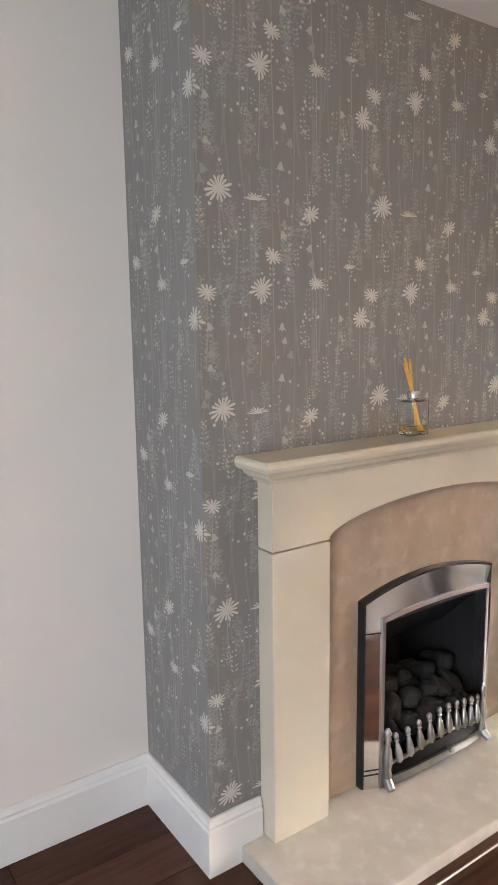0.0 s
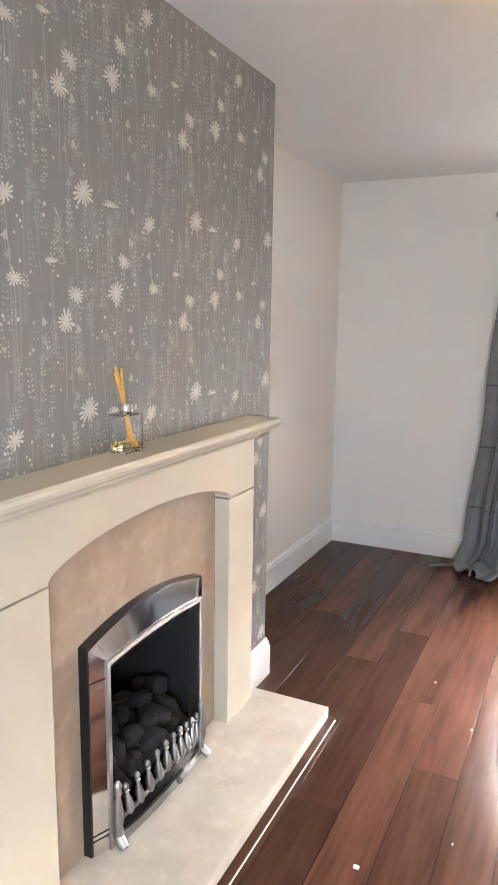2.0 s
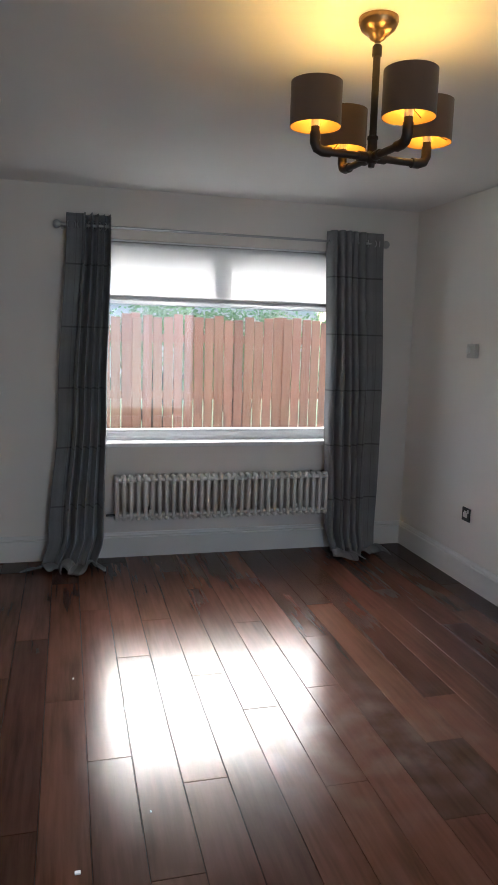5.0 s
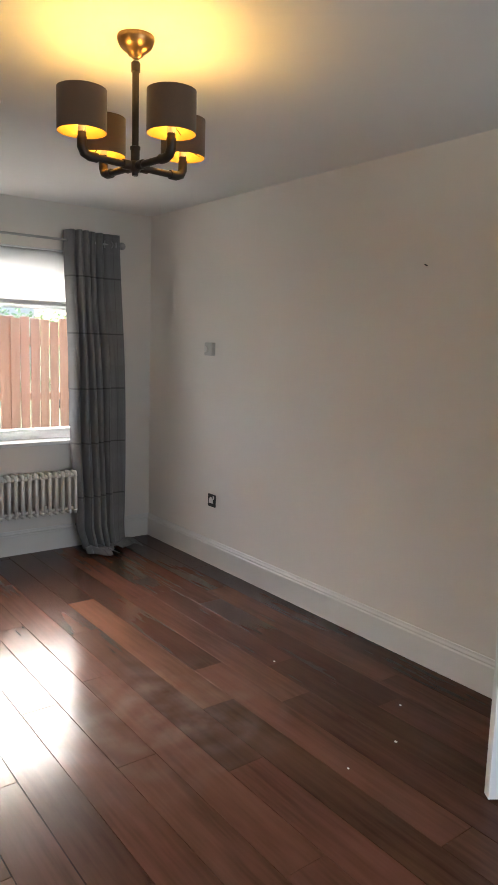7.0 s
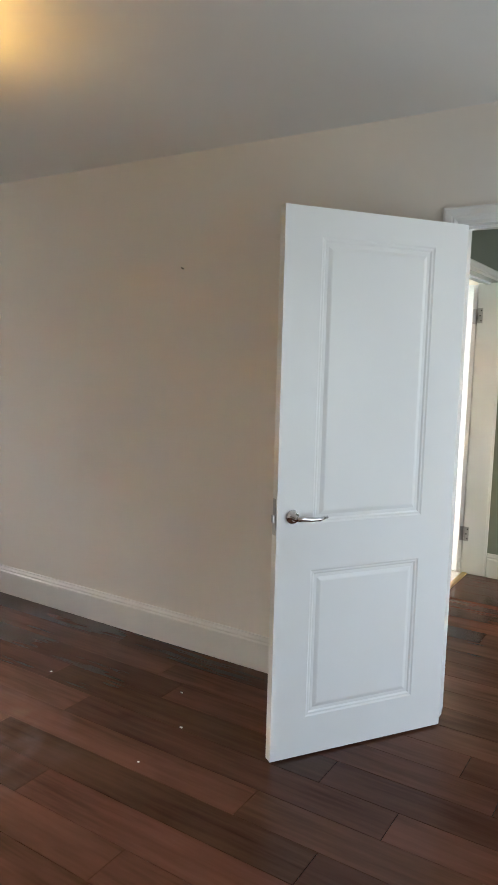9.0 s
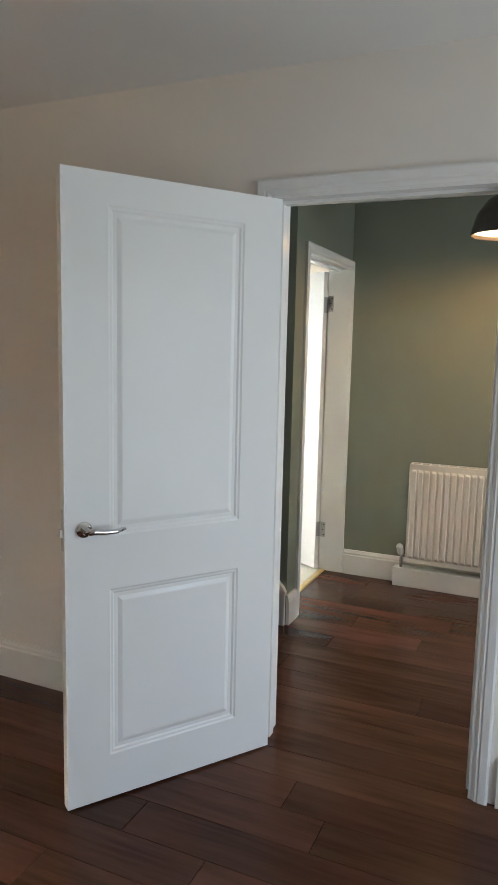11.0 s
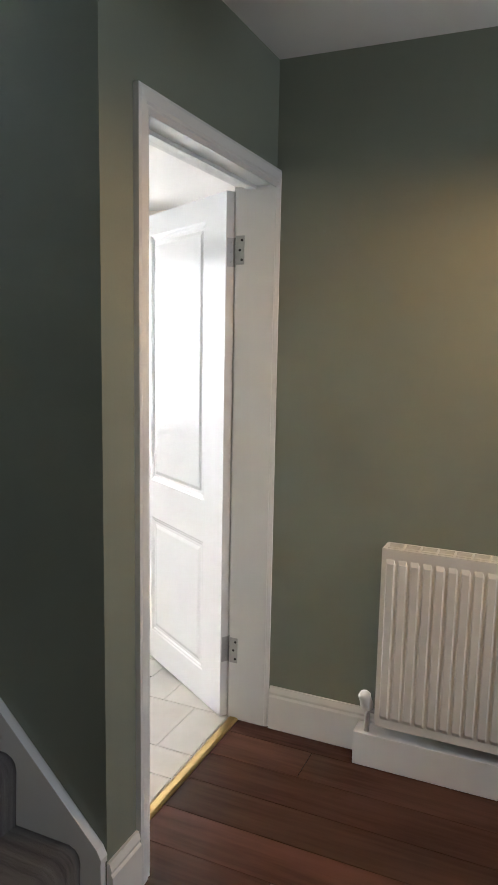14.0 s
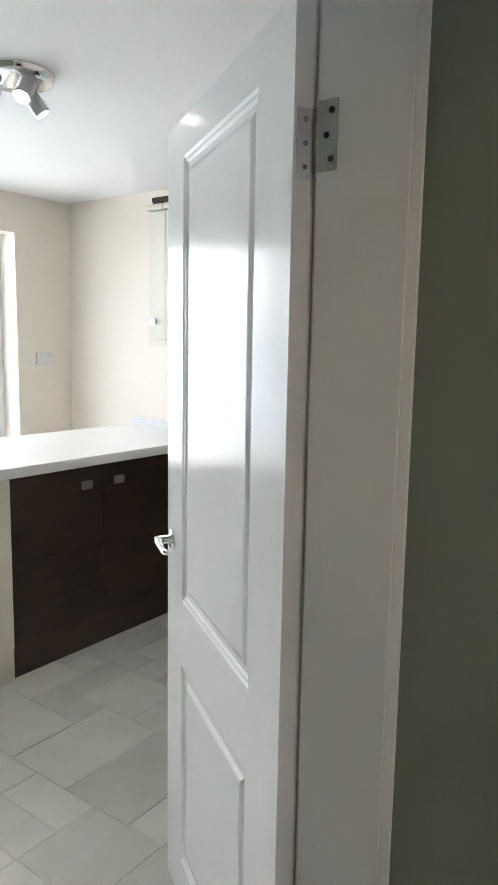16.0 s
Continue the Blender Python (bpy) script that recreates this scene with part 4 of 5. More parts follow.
for row, (x, z, count) in enumerate(((BX + 0.010, 0.198, 7), (BX - 0.050, 0.212, 7), (BX - 0.03, 0.245, 6), (BX - 0.10, 0.235, 6), (BX - 0.09, 0.282, 5), (BX - 0.14, 0.275, 5))):
    for k in range(count):
        y = 1.605 + (2.04 - 1.605) * (k + rnd.uniform(0.2, 0.8)) / count
        bm = bmesh.new()
        bmesh.ops.create_icosphere(bm, subdivisions=3, radius=1)
        r = rnd.uniform(0.034, 0.046)
        sc = Vector((r * rnd.uniform(0.75, 1), r * rnd.uniform(1.0, 1.5), r * rnd.uniform(0.7, 0.9)))
        rot = Euler((rnd.uniform(-0.6, 0.6), rnd.uniform(-0.5, 0.5), rnd.uniform(0, 3))).to_matrix()
        for v in bm.verts:
            d = 1 + 0.22 * noise.noise(v.co * 1.6 + Vector((k * 3.1, row * 7.7, 0))) + 0.10 * noise.noise(v.co * 3.6 + Vector((row, k * 1.7, 3))) - 0.2 * max(0.0, 0.3 - abs(noise.noise(v.co * 2.2 + Vector((k, row * 2.3, 5))))) + 0.06 * noise.noise(v.co * 7.0 + Vector((k, row, 2)))
            w = v.co * d
            v.co = rot @ Vector((w.x * sc.x, w.y * sc.y, w.z * sc.z)) + Vector((x, y, z))
        part("coal", bm, M_COAL, fire, "", 60)
# cast fret: a bowed bottom rail, splayed bars with ball tops, feet and a knob
def fret_x(u):
    return BX + 0.075 + 0.03 * math.cos(u / 0.235 * math.pi / 2)


us = [(-0.235 + 0.47 * k / 24) for k in range(25)]
bm = bmesh.new()
tube([(fret_x(u), FM + u, 0.155 + 0.02 * math.cos(u / 0.235 * math.pi)) for u in us], 0.007, 8, bm)
part("top_rail", bm, M_SILVER, fire, "", 50)
bm = bmesh.new()
strip = []
for u in us:
    x, lo = fret_x(u), 0.062 + 0.03 * (0.5 + 0.5 * math.cos(math.pi * u / 0.235)) * 0.6
    strip.append([bm.verts.new((x + d, FM + u, z)) for d, z in ((0.006, lo), (0.004, lo + 0.026), (-0.006, lo + 0.026), (-0.006, lo))])
for a, b in zip(strip, strip[1:]):
    for k in range(4):
        bm.faces.new((a[k], a[(k + 1) % 4], b[(k + 1) % 4], b[k]))
bm.faces.new(strip[0][::-1])
bm.faces.new(strip[-1])
part("bottom_rail", bm, M_SILVER, fire, "scrolled silver bottom rail")
bm = bmesh.new()
strip = []
for u in us:
    strip.append([bm.verts.new((fret_x(u) - 0.008, FM + u, z)) for z in (0.075, 0.15)])
for a, b in zip(strip, strip[1:]):
    bm.faces.new((a[0], b[0], b[1], a[1]))
bmesh.ops.solidify(bm, geom=bm.faces[:], thickness=0.003)
part("ash_cover", bm, M_BLACK, fire, "black ash pan cover")
for k in range(10):
    u = -0.19 + 0.38 * k / 9
    x = fret_x(u)
    z0 = 0.155 + 0.02 * math.cos(u / 0.235 * math.pi)
    prof = [(0.006, -0.006), (0.011, 0.004), (0.0138, 0.02), (0.0115, 0.038), (0.0065, 0.058), (0.005, 0.065), (0.009, 0.07), (0.006, 0.074), (0.0095, 0.081), (0.0100, 0.087), (0.0065, 0.094), (0.001, 0.097)]
    part("bar", turned(prof, (-0.10, 0.14 * u / 0.19, 1), (x + 0.005, FM + u, z0), 12), M_SILVER, fire, "", 60)
for s in (-1, 1):
    y = FM + s * 0.235
    prof = [(0.012, 0), (0.017, 0.02), (0.012, 0.04), (0.018, 0.07), (0.013, 0.11), (0.008, 0.135), (0.013, 0.145), (0.010, 0.156), (0.014, 0.168), (0.006, 0.182), (0.001, 0.186)]
    part("end_post", turned(prof, (0, 0, 1), (BX + 0.078, y, 0.075), 14), M_SILVER, fire, "", 60)
    part("foot", tube([(BX + 0.075, y, 0.095), (BX + 0.09, y + s * 0.004, 0.075), (BX + 0.108, y + s * 0.008, 0.0625)], [0.014, 0.016, 0.013], 10), M_SILVER, fire, "", 60)
part("knob", turned([(0.006, 0), (0.006, 0.012), (0.012, 0.016), (0.012, 0.026), (0.004, 0.032)], (1, 0, 0), (fret_x(0.02), FM + 0.02, 0.115), 14), M_SILVER, fire, "", 50)

# reed diffuser on the mantel
def diffuser(at, scale, label):
    x, y, z = at
    d = thing("reed_diffuser", at, label, "reed diffuser", "reed diffusers")
    s = scale
    bm = box(x - 0.021 * s, x + 0.021 * s, y - 0.029 * s, y + 0.029 * s, z, z + 0.078 * s, 0.005 * s)
    inner = box(x - 0.0185 * s, x + 0.0185 * s, y - 0.0265 * s, y + 0.0265 * s, z + 0.005 * s, z + 0.075 * s, 0.004 * s)
    bmesh.ops.reverse_faces(inner, faces=inner.faces)
    tmp = bpy.data.meshes.new("inner")
    inner.to_mesh(tmp)
    bm.from_mesh(tmp)
    bpy.data.meshes.remove(tmp)
    bot = part("bottle", bm, M_BOTTLE, d, "square clear glass bottle")
    bot.visible_shadow = False
    oil = part("oil", box(x - 0.018 * s, x + 0.018 * s, y - 0.026 * s, y + 0.026 * s, z + 0.0055 * s, z + 0.022 * s, 0.003 * s), M_OIL, d, "pale amber oil")
    oil.visible_shadow = False
    part("collar", turned([(0.0135 * s, 0), (0.0145 * s, 0.002 * s), (0.0145 * s, 0.017 * s), (0.013 * s, 0.019 * s)], (0, 0, 1), (x, y, z + 0.078 * s), 20), M_CHROME, d, "silver collar", 40)
    r = random.Random(2)
    for k in range(7):
        tx, ty = r.uniform(-0.007, 0.007) * s, (-0.027 + r.uniform(-0.009, 0.006)) * s
        bx, by = -tx, -ty * 0.85
        part("reed", tube([(x + bx, y + by, z + 0.008 * s), (x + tx, y + ty, z + (0.168 + r.uniform(-0.01, 0.006)) * s)], 0.0022 * s, 6), M_REED, d, "", 60)
    return d


diffuser((-1.765, 1.692, 1.1765), 1.38, "glass reed diffuser with amber oil standing on the mantel shelf")

# ---- chandelier ----
CX, CY = -0.262, 2.022
ch = thing("pendant_light", (CX, CY, CZ), "four-arm bronze pipe pendant light with taupe drum shades, lit", "light")
part("ceiling_rose", turned([(0.056, 0), (0.057, -0.008), (0.055, -0.016), (0.048, -0.030), (0.034, -0.042), (0.026, -0.046), (0.022, -0.054), (0.012, -0.060), (0.010, -0.062)], (0, 0, 1), (CX, CY, CZ), 32), M_ROSE, ch, "antique brass ceiling rose", 40)
part("stem", turned([(0.010, 2.054), (0.014, 2.056), (0.014, 2.092), (0.016, 2.094), (0.016, 2.102), (0.0105, 2.104), (0.0105, 2.318), (0.014, 2.32), (0.014, 2.345), (0.010, 2.35)], (0, 0, 1), (CX, CY, 0), 20), M_BRONZE, ch, "", 40)
bm = bmesh.new()
bmesh.ops.create_uvsphere(bm, u_segments=18, v_segments=10, radius=0.021, matrix=pose(CX, CY, 2.044))
part("hub", turned([(0.009, 2.016), (0.010, 2.024), (0.012, 2.054)], (0, 0, 1), (CX, CY, 0), 14, bm), M_BRONZE, ch, "", 40)
AR = 0.185
for k in range(4):
    a = radians(6 + 90 * k)
    dx, dy = math.cos(a), math.sin(a)
    at = lambda r, z: (CX + dx * r, CY + dy * r, z)
    bm = tube([at(0.01, 2.044), at(AR - 0.04, 2.044)], 0.0105, 12)
    tube([at(0.02, 2.044), at(0.045, 2.044)], 0.0145, 12, bm)
    tube([at(AR - 0.05, 2.044), at(AR - 0.025, 2.044), at(AR - 0.008, 2.05), at(AR, 2.066), at(AR, 2.094)], 0.0145, 12, bm)
    tube([at(AR, 2.089), at(AR, 2.109)], 0.0125, 12, bm)
    part("arm", bm, M_BRONZE, ch, "", 45)
    part("lamp_holder", turned([(0.0125, 2.107), (0.0125, 2.136), (0.026, 2.137), (0.026, 2.142), (0.016, 2.144), (0.016, 2.164)], (0, 0, 1), at(AR, 0), 16), M_WHITE_PLASTIC, ch, "", 40)
    shade = part("shade", turned([(0.072, 2.106), (0.072, 2.224)], (0, 0, 1), at(AR, 0), 40, caps=False), M_SHADE, ch, "taupe cloth drum shade", 60)
    part("lining", turned([(0.0705, 2.106), (0.0705, 2.2245)], (0, 0, 1), at(AR, 0), 40, caps=False), M_SHADE_IN, shade, "gold lining", 60)
    bm = bmesh.new()
    for q in range(3):
        b = a + 2 * math.pi * q / 3
        tube([at(AR, 2.14), (CX + dx * AR + 0.073 * math.cos(b), CY + dy * AR + 0.073 * math.sin(b), 2.122)], 0.0014, 6, bm)
    part("spider", bm, M_BRONZE, shade)
    bm = bmesh.new()
    bmesh.ops.create_uvsphere(bm, u_segments=14, v_segments=10, radius=0.02, matrix=pose(*at(AR, 2.184)))
    part("bulb", bm, M_BULB_WARM, ch, "warm lit bulb", 60)
    lamp("pendant_lamp", "POINT", pose(*at(AR, 2.219)), CH_W, (1.0, 0.57, 0.13), radius=0.02)

# ---- right wall fittings ----
th = thing("thermostat", (RX, 3.885, 1.465), "small white plastic wall thermostat with a dial", "thermostat")
part("case", box(RX - 0.03, RX, 3.84, 3.93, 1.422, 1.508, 0.006), M_STAT, th)
part("dial", turned([(0.02, 0), (0.02, 0.008), (0.017, 0.010)], (-1, 0, 0), (RX - 0.03, 3.905, 1.465), 20), M_WHITE_PLASTIC, th, "", 40)
so = thing("wall_socket", (RX, 3.838, 0.444), "dark metal single wall socket with a white switch", "socket")
part("plate", box(RX - 0.008, RX, 3.795, 3.881, 0.401, 0.487, 0.003), M_DARK, so)
part("insert", box(RX - 0.010, RX - 0.0075, 3.82, 3.866, 0.425, 0.455, bm=box(RX - 0.010, RX - 0.0075, 3.83, 3.856, 0.452, 0.466)), M_WHITE_PLASTIC, so, "white socket insert")
part("switch", box(RX - 0.012, RX - 0.0075, 3.806, 3.818, 0.455, 0.478, 0.001), M_WHITE_PLASTIC, so)
tagged(part("nail", tube([(RX + 0.005, 2.132, 1.888), (RX - 0.018, 2.132, 1.892)], 0.003, 8), M_DARK), "small dark nail stuck in the painted wall", "nail")
tagged(part("crumb", box(-1.125, -1.108, 1.856, 1.868, 0.0002, 0.006, 0.002), M_SKIRT), "pale crumb on the floorboards", "crumb")
for x, y, w in ((-1.121, 3.016, 0.006), (-0.926, 2.717, 0.005), (-0.887, 2.075, 0.004), (0.71, 2.419, 0.007), (0.897, 1.797, 0.007), (0.666, 1.62, 0.008), (0.39, 1.603, 0.006)):
    tagged(part("crumb", box(x, x + w, y, y + w * 1.4, 0.0002, 0.003, 0.001), M_SKIRT), "tiny white fleck lying on the floorboards", "crumb", "flecks on the floor")

# ---- stairs ----
st = thing("staircase", (1.9, KY + 0.08, 0.0), "straight flight of stairs in grey striped carpet with a white string", "stairs")
RISE, GOING, N0 = 0.197, 0.199, 1.214
for k in range(11):
    y0, z1 = N0 + GOING * k, RISE * (k + 1)
    low = z1 - RISE + (0.0005 if k == 0 else 0)
    prof = [(y0 - 0.002, low), (y0 - 0.008, z1 - 0.06), (y0 - 0.009, z1 - 0.042), (y0 - 0.005, z1 - 0.022), (y0 + 0.006, z1 - 0.008), (y0 + 0.024, z1), (y0 + GOING - 0.002, z1), (y0 + GOING - 0.002, low)]
    part("step", extruded(prof, "x", RX + 0.15, SX - 0.02), M_CARPET, st, "", 40)
sl = RISE / GOING
prof = [(KY + 0.004, 0.0005), (KY + 0.004, 0.17), (KY + 0.02, 0.195), (KY + 2.55, 0.195 + 2.53 * sl), (KY + 2.55, 0.195 + 2.53 * sl - 0.3), (KY + 0.32, 0.0005)]
part("string", extruded(prof, "x", SX - 0.022, SX - 0.001), M_SKIRT, st, "white painted stair string")
prof = [(KY + 0.0, 0.172), (KY + 0.022, 0.200), (KY + 2.55, 0.200 + 2.528 * sl), (KY + 2.55, 0.224 + 2.528 * sl), (KY + 0.01, 0.214), (KY - 0.002, 0.19)]
part("string_cap", extruded(prof, "x", SX - 0.028, SX - 0.001), M_SKIRT, st, "white moulded cap of the string")
part("string", extruded([(KY + 0.004, 0.0005), (KY + 0.004, 0.17), (KY + 0.02, 0.195), (KY + 2.55, 0.195 + 2.53 * sl), (KY + 2.55, 0.195 + 2.53 * sl - 0.3), (KY + 0.32, 0.0005)], "x", RX + 0.137, RX + 0.15), M_SKIRT, st)

# ---- hall radiator, boxing and pendant ----
hr = thing("panel_radiator", (HX - 0.06, 0.2, 0.16), "white pressed-steel panel radiator on the green hall wall", "radiator")
ra0, ra1, rz0, rz1 = -0.42, 0.688, 0.165, 0.795
bm = bmesh.new()
nn = 27
pts = []
for k in range(nn):
    a = ra0 + 0.014 + (ra1 - ra0 - 0.028) * k / nn
    w = (ra1 - ra0 - 0.028) / nn
    pts += [(a, 0.0), (a + w * 0.3, 0.0), (a + w * 0.42, 0.008), (a + w * 0.88, 0.008)]
pts = [(ra0, 0.0)] + pts + [(ra1 - 0.014, 0.0), (ra1, 0.0)]
levels = ((rz0, 0.0), (rz0 + 0.03, 0.0), (rz0 + 0.045, 1.0), (rz1 - 0.05, 1.0), (rz1 - 0.035, 0.0), (rz1 - 0.012, 0.0))
XF = HX - 0.102
rows = [[bm.verts.new((XF - d * f, y, z)) for y, d in pts] for z, f in levels]
for a, b in zip(rows, rows[1:]):
    for k in range(len(pts) - 1):
        bm.faces.new((a[k], a[k + 1], b[k + 1], b[k]))
bmesh.ops.recalc_face_normals(bm, faces=bm.faces)
bmesh.ops.solidify(bm, geom=bm.faces[:], thickness=0.004)
part("front_panel", bm, M_RAD, hr, "pressed front with upright flutes")
part("back_panel", box(HX - 0.04, HX - 0.03, ra0, ra1, rz0, rz1 - 0.012, 0.003), M_RAD, hr)
for y in (ra0 - 0.003, ra1 - 0.001):
    part("side_cover", box(XF - 0.004, HX - 0.025, y, y + 0.004, rz0 + 0.02, rz1, 0.001), M_RAD, hr)
bm = bmesh.new()
box(XF - 0.006, XF + 0.004, ra0, ra1, rz1 - 0.016, rz1 + 0.001, bm=bm)
box(HX - 0.032, HX - 0.024, ra0, ra1, rz1 - 0.016, rz1 + 0.001, bm=bm)
k = ra0
while k < ra1:
    box(XF + 0.004, HX - 0.032, k, k + 0.006, rz1 - 0.006, rz1, bm=bm)
    k += 0.055
part("top_grille", bm, M_RAD, hr, "slotted top cover")
part("convector", box(XF + 0.012, HX - 0.045, ra0 + 0.03, ra1 - 0.03, rz0 + 0.06, rz1 - 0.06), M_RAD, hr)
bm = tube([(HX - 0.075, ra1 - 0.01, 0.20), (HX - 0.075, ra1 + 0.028, 0.20), (HX - 0.075, ra1 + 0.034, 0.185), (HX - 0.075, ra1 + 0.034, 0.122)], 0.009, 10)
part("valve_tail", bm, M_STEEL, hr, "", 60)
prof = [(0.014, 0), (0.02, 0.006), (0.023, 0.02), (0.021, 0.045), (0.022, 0.06), (0.016, 0.07), (0.004, 0.073)]
part("valve", turned(prof, (-0.35, 0.15, 1), (HX - 0.075, ra1 + 0.034, 0.205), 18), M_WHITE_PLASTIC, hr, "white thermostatic valve head", 50)
setting("boxing", box(HX - 0.098, HX - 0.0185, -1.2, 0.765, 0.0005, 0.121, 0.003), M_SKIRT, "white painted pipe boxing below the hall radiator", "boxing")

hp = thing("hall_pendant", (2.68, 0.16, CZ), "dark metal dome pendant with a lit bulb in the hall", "light")
part("shade", turned([(0.03, 0.20), (0.05, 0.195), (0.10, 0.165), (0.145, 0.10), (0.165, 0.03), (0.17, 0.0), (0.166, 0.0), (0.14, 0.095), (0.096, 0.158), (0.03, 0.19)], (0, 0, 1), (2.68, 0.16, 2.055), 40, caps=False), M_BRONZE, hp, "dark domed shade", 40)
part("inner_shade", turned([(0.166, 0.002), (0.139, 0.095), (0.095, 0.157), (0.03, 0.188)], (0, 0, 1), (2.68, 0.16, 2.054), 40, caps=False), M_WHITE_PLASTIC, hp, "white inside of the shade", 50)
part("flex", tube([(2.68, 0.16, 2.25), (2.68, 0.16, CZ)], 0.004, 8), M_WHITE_PLASTIC, hp)
part("ceiling_rose", turned([(0.045, 0), (0.045, -0.012), (0.02, -0.03)], (0, 0, 1), (2.68, 0.16, CZ), 20), M_WHITE_PLASTIC, hp, "", 40)
bm = bmesh.new()
bmesh.ops.create_uvsphere(bm, u_segments=18, v_segments=12, radius=0.04, matrix=pose(2.68, 0.16, 2.15))
part("bulb", bm, M_BULB, hp, "round lit bulb", 60)
lamp("hall_lamp", "POINT", pose(2.68, 0.16, 2.098), HALL_W, (1.0, 0.56, 0.22), radius=0.05)

# ---- kitchen ----
def base_unit(x0, x1, y0, y1, front, label, doors, handle=True, mat=None):
    """A floor unit; front is 'y' (doors face the hall) or 'x' (doors face the room)."""
    mat = mat or M_VENEER_DARK
    u = thing("base_unit", ((x0 + x1) / 2, (y0 + y1) / 2, 0.0), label, "kitchen cabinet", "kitchen base units")
    part("body", box(x0 + 0.002, x1 - 0.002, y0 + 0.022, y1, 0.10, 0.905) if front == "y" else box(x0 + 0.022, x1, y0 + 0.002, y1 - 0.002, 0.10, 0.905), mat, u)
    part("plinth", box(x0 + 0.002, x1 - 0.002, y0 + 0.004, y0 + 0.02, 0.0005, 0.148) if front == "y" else box(x0 + 0.004, x0 + 0.02, y0 + 0.002, y1 - 0.002, 0.0005, 0.148), mat, u)
    lo, hi = (x0, x1) if front == "y" else (y0, y1)
    for k in range(doors):
        a, b = lo + (hi - lo) * k / doors + 0.0015, lo + (hi - lo) * (k + 1) / doors - 0.0015
        d = part("door", box(a, b, y0, y0 + 0.02, 0.151, 0.900, 0.0015) if front == "y" else box(x0, x0 + 0.02, a, b, 0.151, 0.900, 0.0015), mat, u)
        if handle:
            c = (b - 0.10) if (k == 0 and doors > 1) else (a + 0.10)
            h = box(c - 0.03, c + 0.03, y0 - 0.018, y0 - 0.001, 0.79, 0.83, 0.004) if front == "y" else box(x0 - 0.018, x0 - 0.001, c - 0.03, c + 0.03, 0.79, 0.83, 0.004)
            part("handle", h, M_STEEL, d, "square chrome cup handle")
    return u


base_unit(4.235, 5.292, 3.262, 3.86, "y", "dark walnut base unit with two doors and square chrome handles", 2)
base_unit(3.60, 4.23, 3.235, 3.86, "y", "cream fronted appliance unit beside the walnut unit", 1, False, M_VENEER)
for a, b in ((1.4, 2.0), (2.0, 2.6), (2.6, 3.258)):
    base_unit(5.27, KX, a, b, "x", "dark walnut base unit along the kitchen wall", 1)
bm = extruded([(3.56, 3.215), (5.235, 3.215), (5.235, 1.35), (KX, 1.35), (KX, 4.08), (3.56, 4.08)], "z", 0.906, 0.951)
bmesh.ops.bevel(bm, geom=[e for e in bm.edges if abs(e.verts[0].co.z - e.verts[1].co.z) < 1e-4], offset=0.003, segments=2, affect="EDGES")
tagged(part("worktop", bm, M_WORKTOP), "white laminate worktop turning a corner over the base units", "worktop")
tagged(part("splashback", box(KX - 0.008, KX - 0.0005, 1.4, 3.76, 0.9515, 1.465), M_MINT), "pale mint glass splashback behind the worktop", "splashback")
setting("upstand", box(KX - 0.012, KX - 0.0005, 3.765, 4.08, 0.9515, 0.99), M_WORKTOP, "white worktop upstand along the kitchen wall", "upstand")


def wall_unit(y0, y1, label, knob_hi):
    u = thing("wall_unit", (KX - 0.16, (y0 + y1) / 2, 1.5), label, "kitchen cabinet", "kitchen wall units")
    part("body", box(KX - 0.30, KX - 0.001, y0 + 0.001, y1 - 0.001, 1.50, 2.215), M_VENEER, u)
    d = part("door", box(KX - 0.322, KX - 0.302, y0 + 0.002, y1 - 0.002, 1.502, 2.213, 0.0015), M_VENEER, u)
    c = (y1 - 0.045) if knob_hi else (y0 + 0.07)
    part("handle", box(KX - 0.336, KX - 0.3225, c - 0.02, c + 0.02, 1.585, 1.62, 0.003), M_CHROME, d, "square chrome cup handle")
    part("cornice", box(KX - 0.345, KX - 0.001, y0, y1, 2.216, 2.25, 0.01), M_VENEER, u)
    part("pelmet", box(KX - 0.325, KX - 0.305, y0, y1, 1.468, 1.499, 0.003), M_VENEER, u)
    return u


for a, b, hi in ((3.49, 3.62, True), (3.19, 3.49, False), (2.89, 3.19, False)):
    wall_unit(a, b, "cream wall unit with a square chrome handle", hi)
tr = thing("serving_tray", (KX - 0.17, 3.4, 2.251), "flat dark brown tray lying on the wall units", "tray")
part("board", box(KX - 0.33, KX - 0.03, 3.1, 3.58, 2.2505, 2.263, 0.003), M_VENEER_DARK, tr)
part("rim", box(KX - 0.335, KX - 0.325, 3.1, 3.58, 2.263, 2.285, 0.002), M_VENEER_DARK, tr)
diffuser((KX - 0.15, 3.40, 0.9515), 0.9, "small reed diffuser standing on the kitchen worktop")

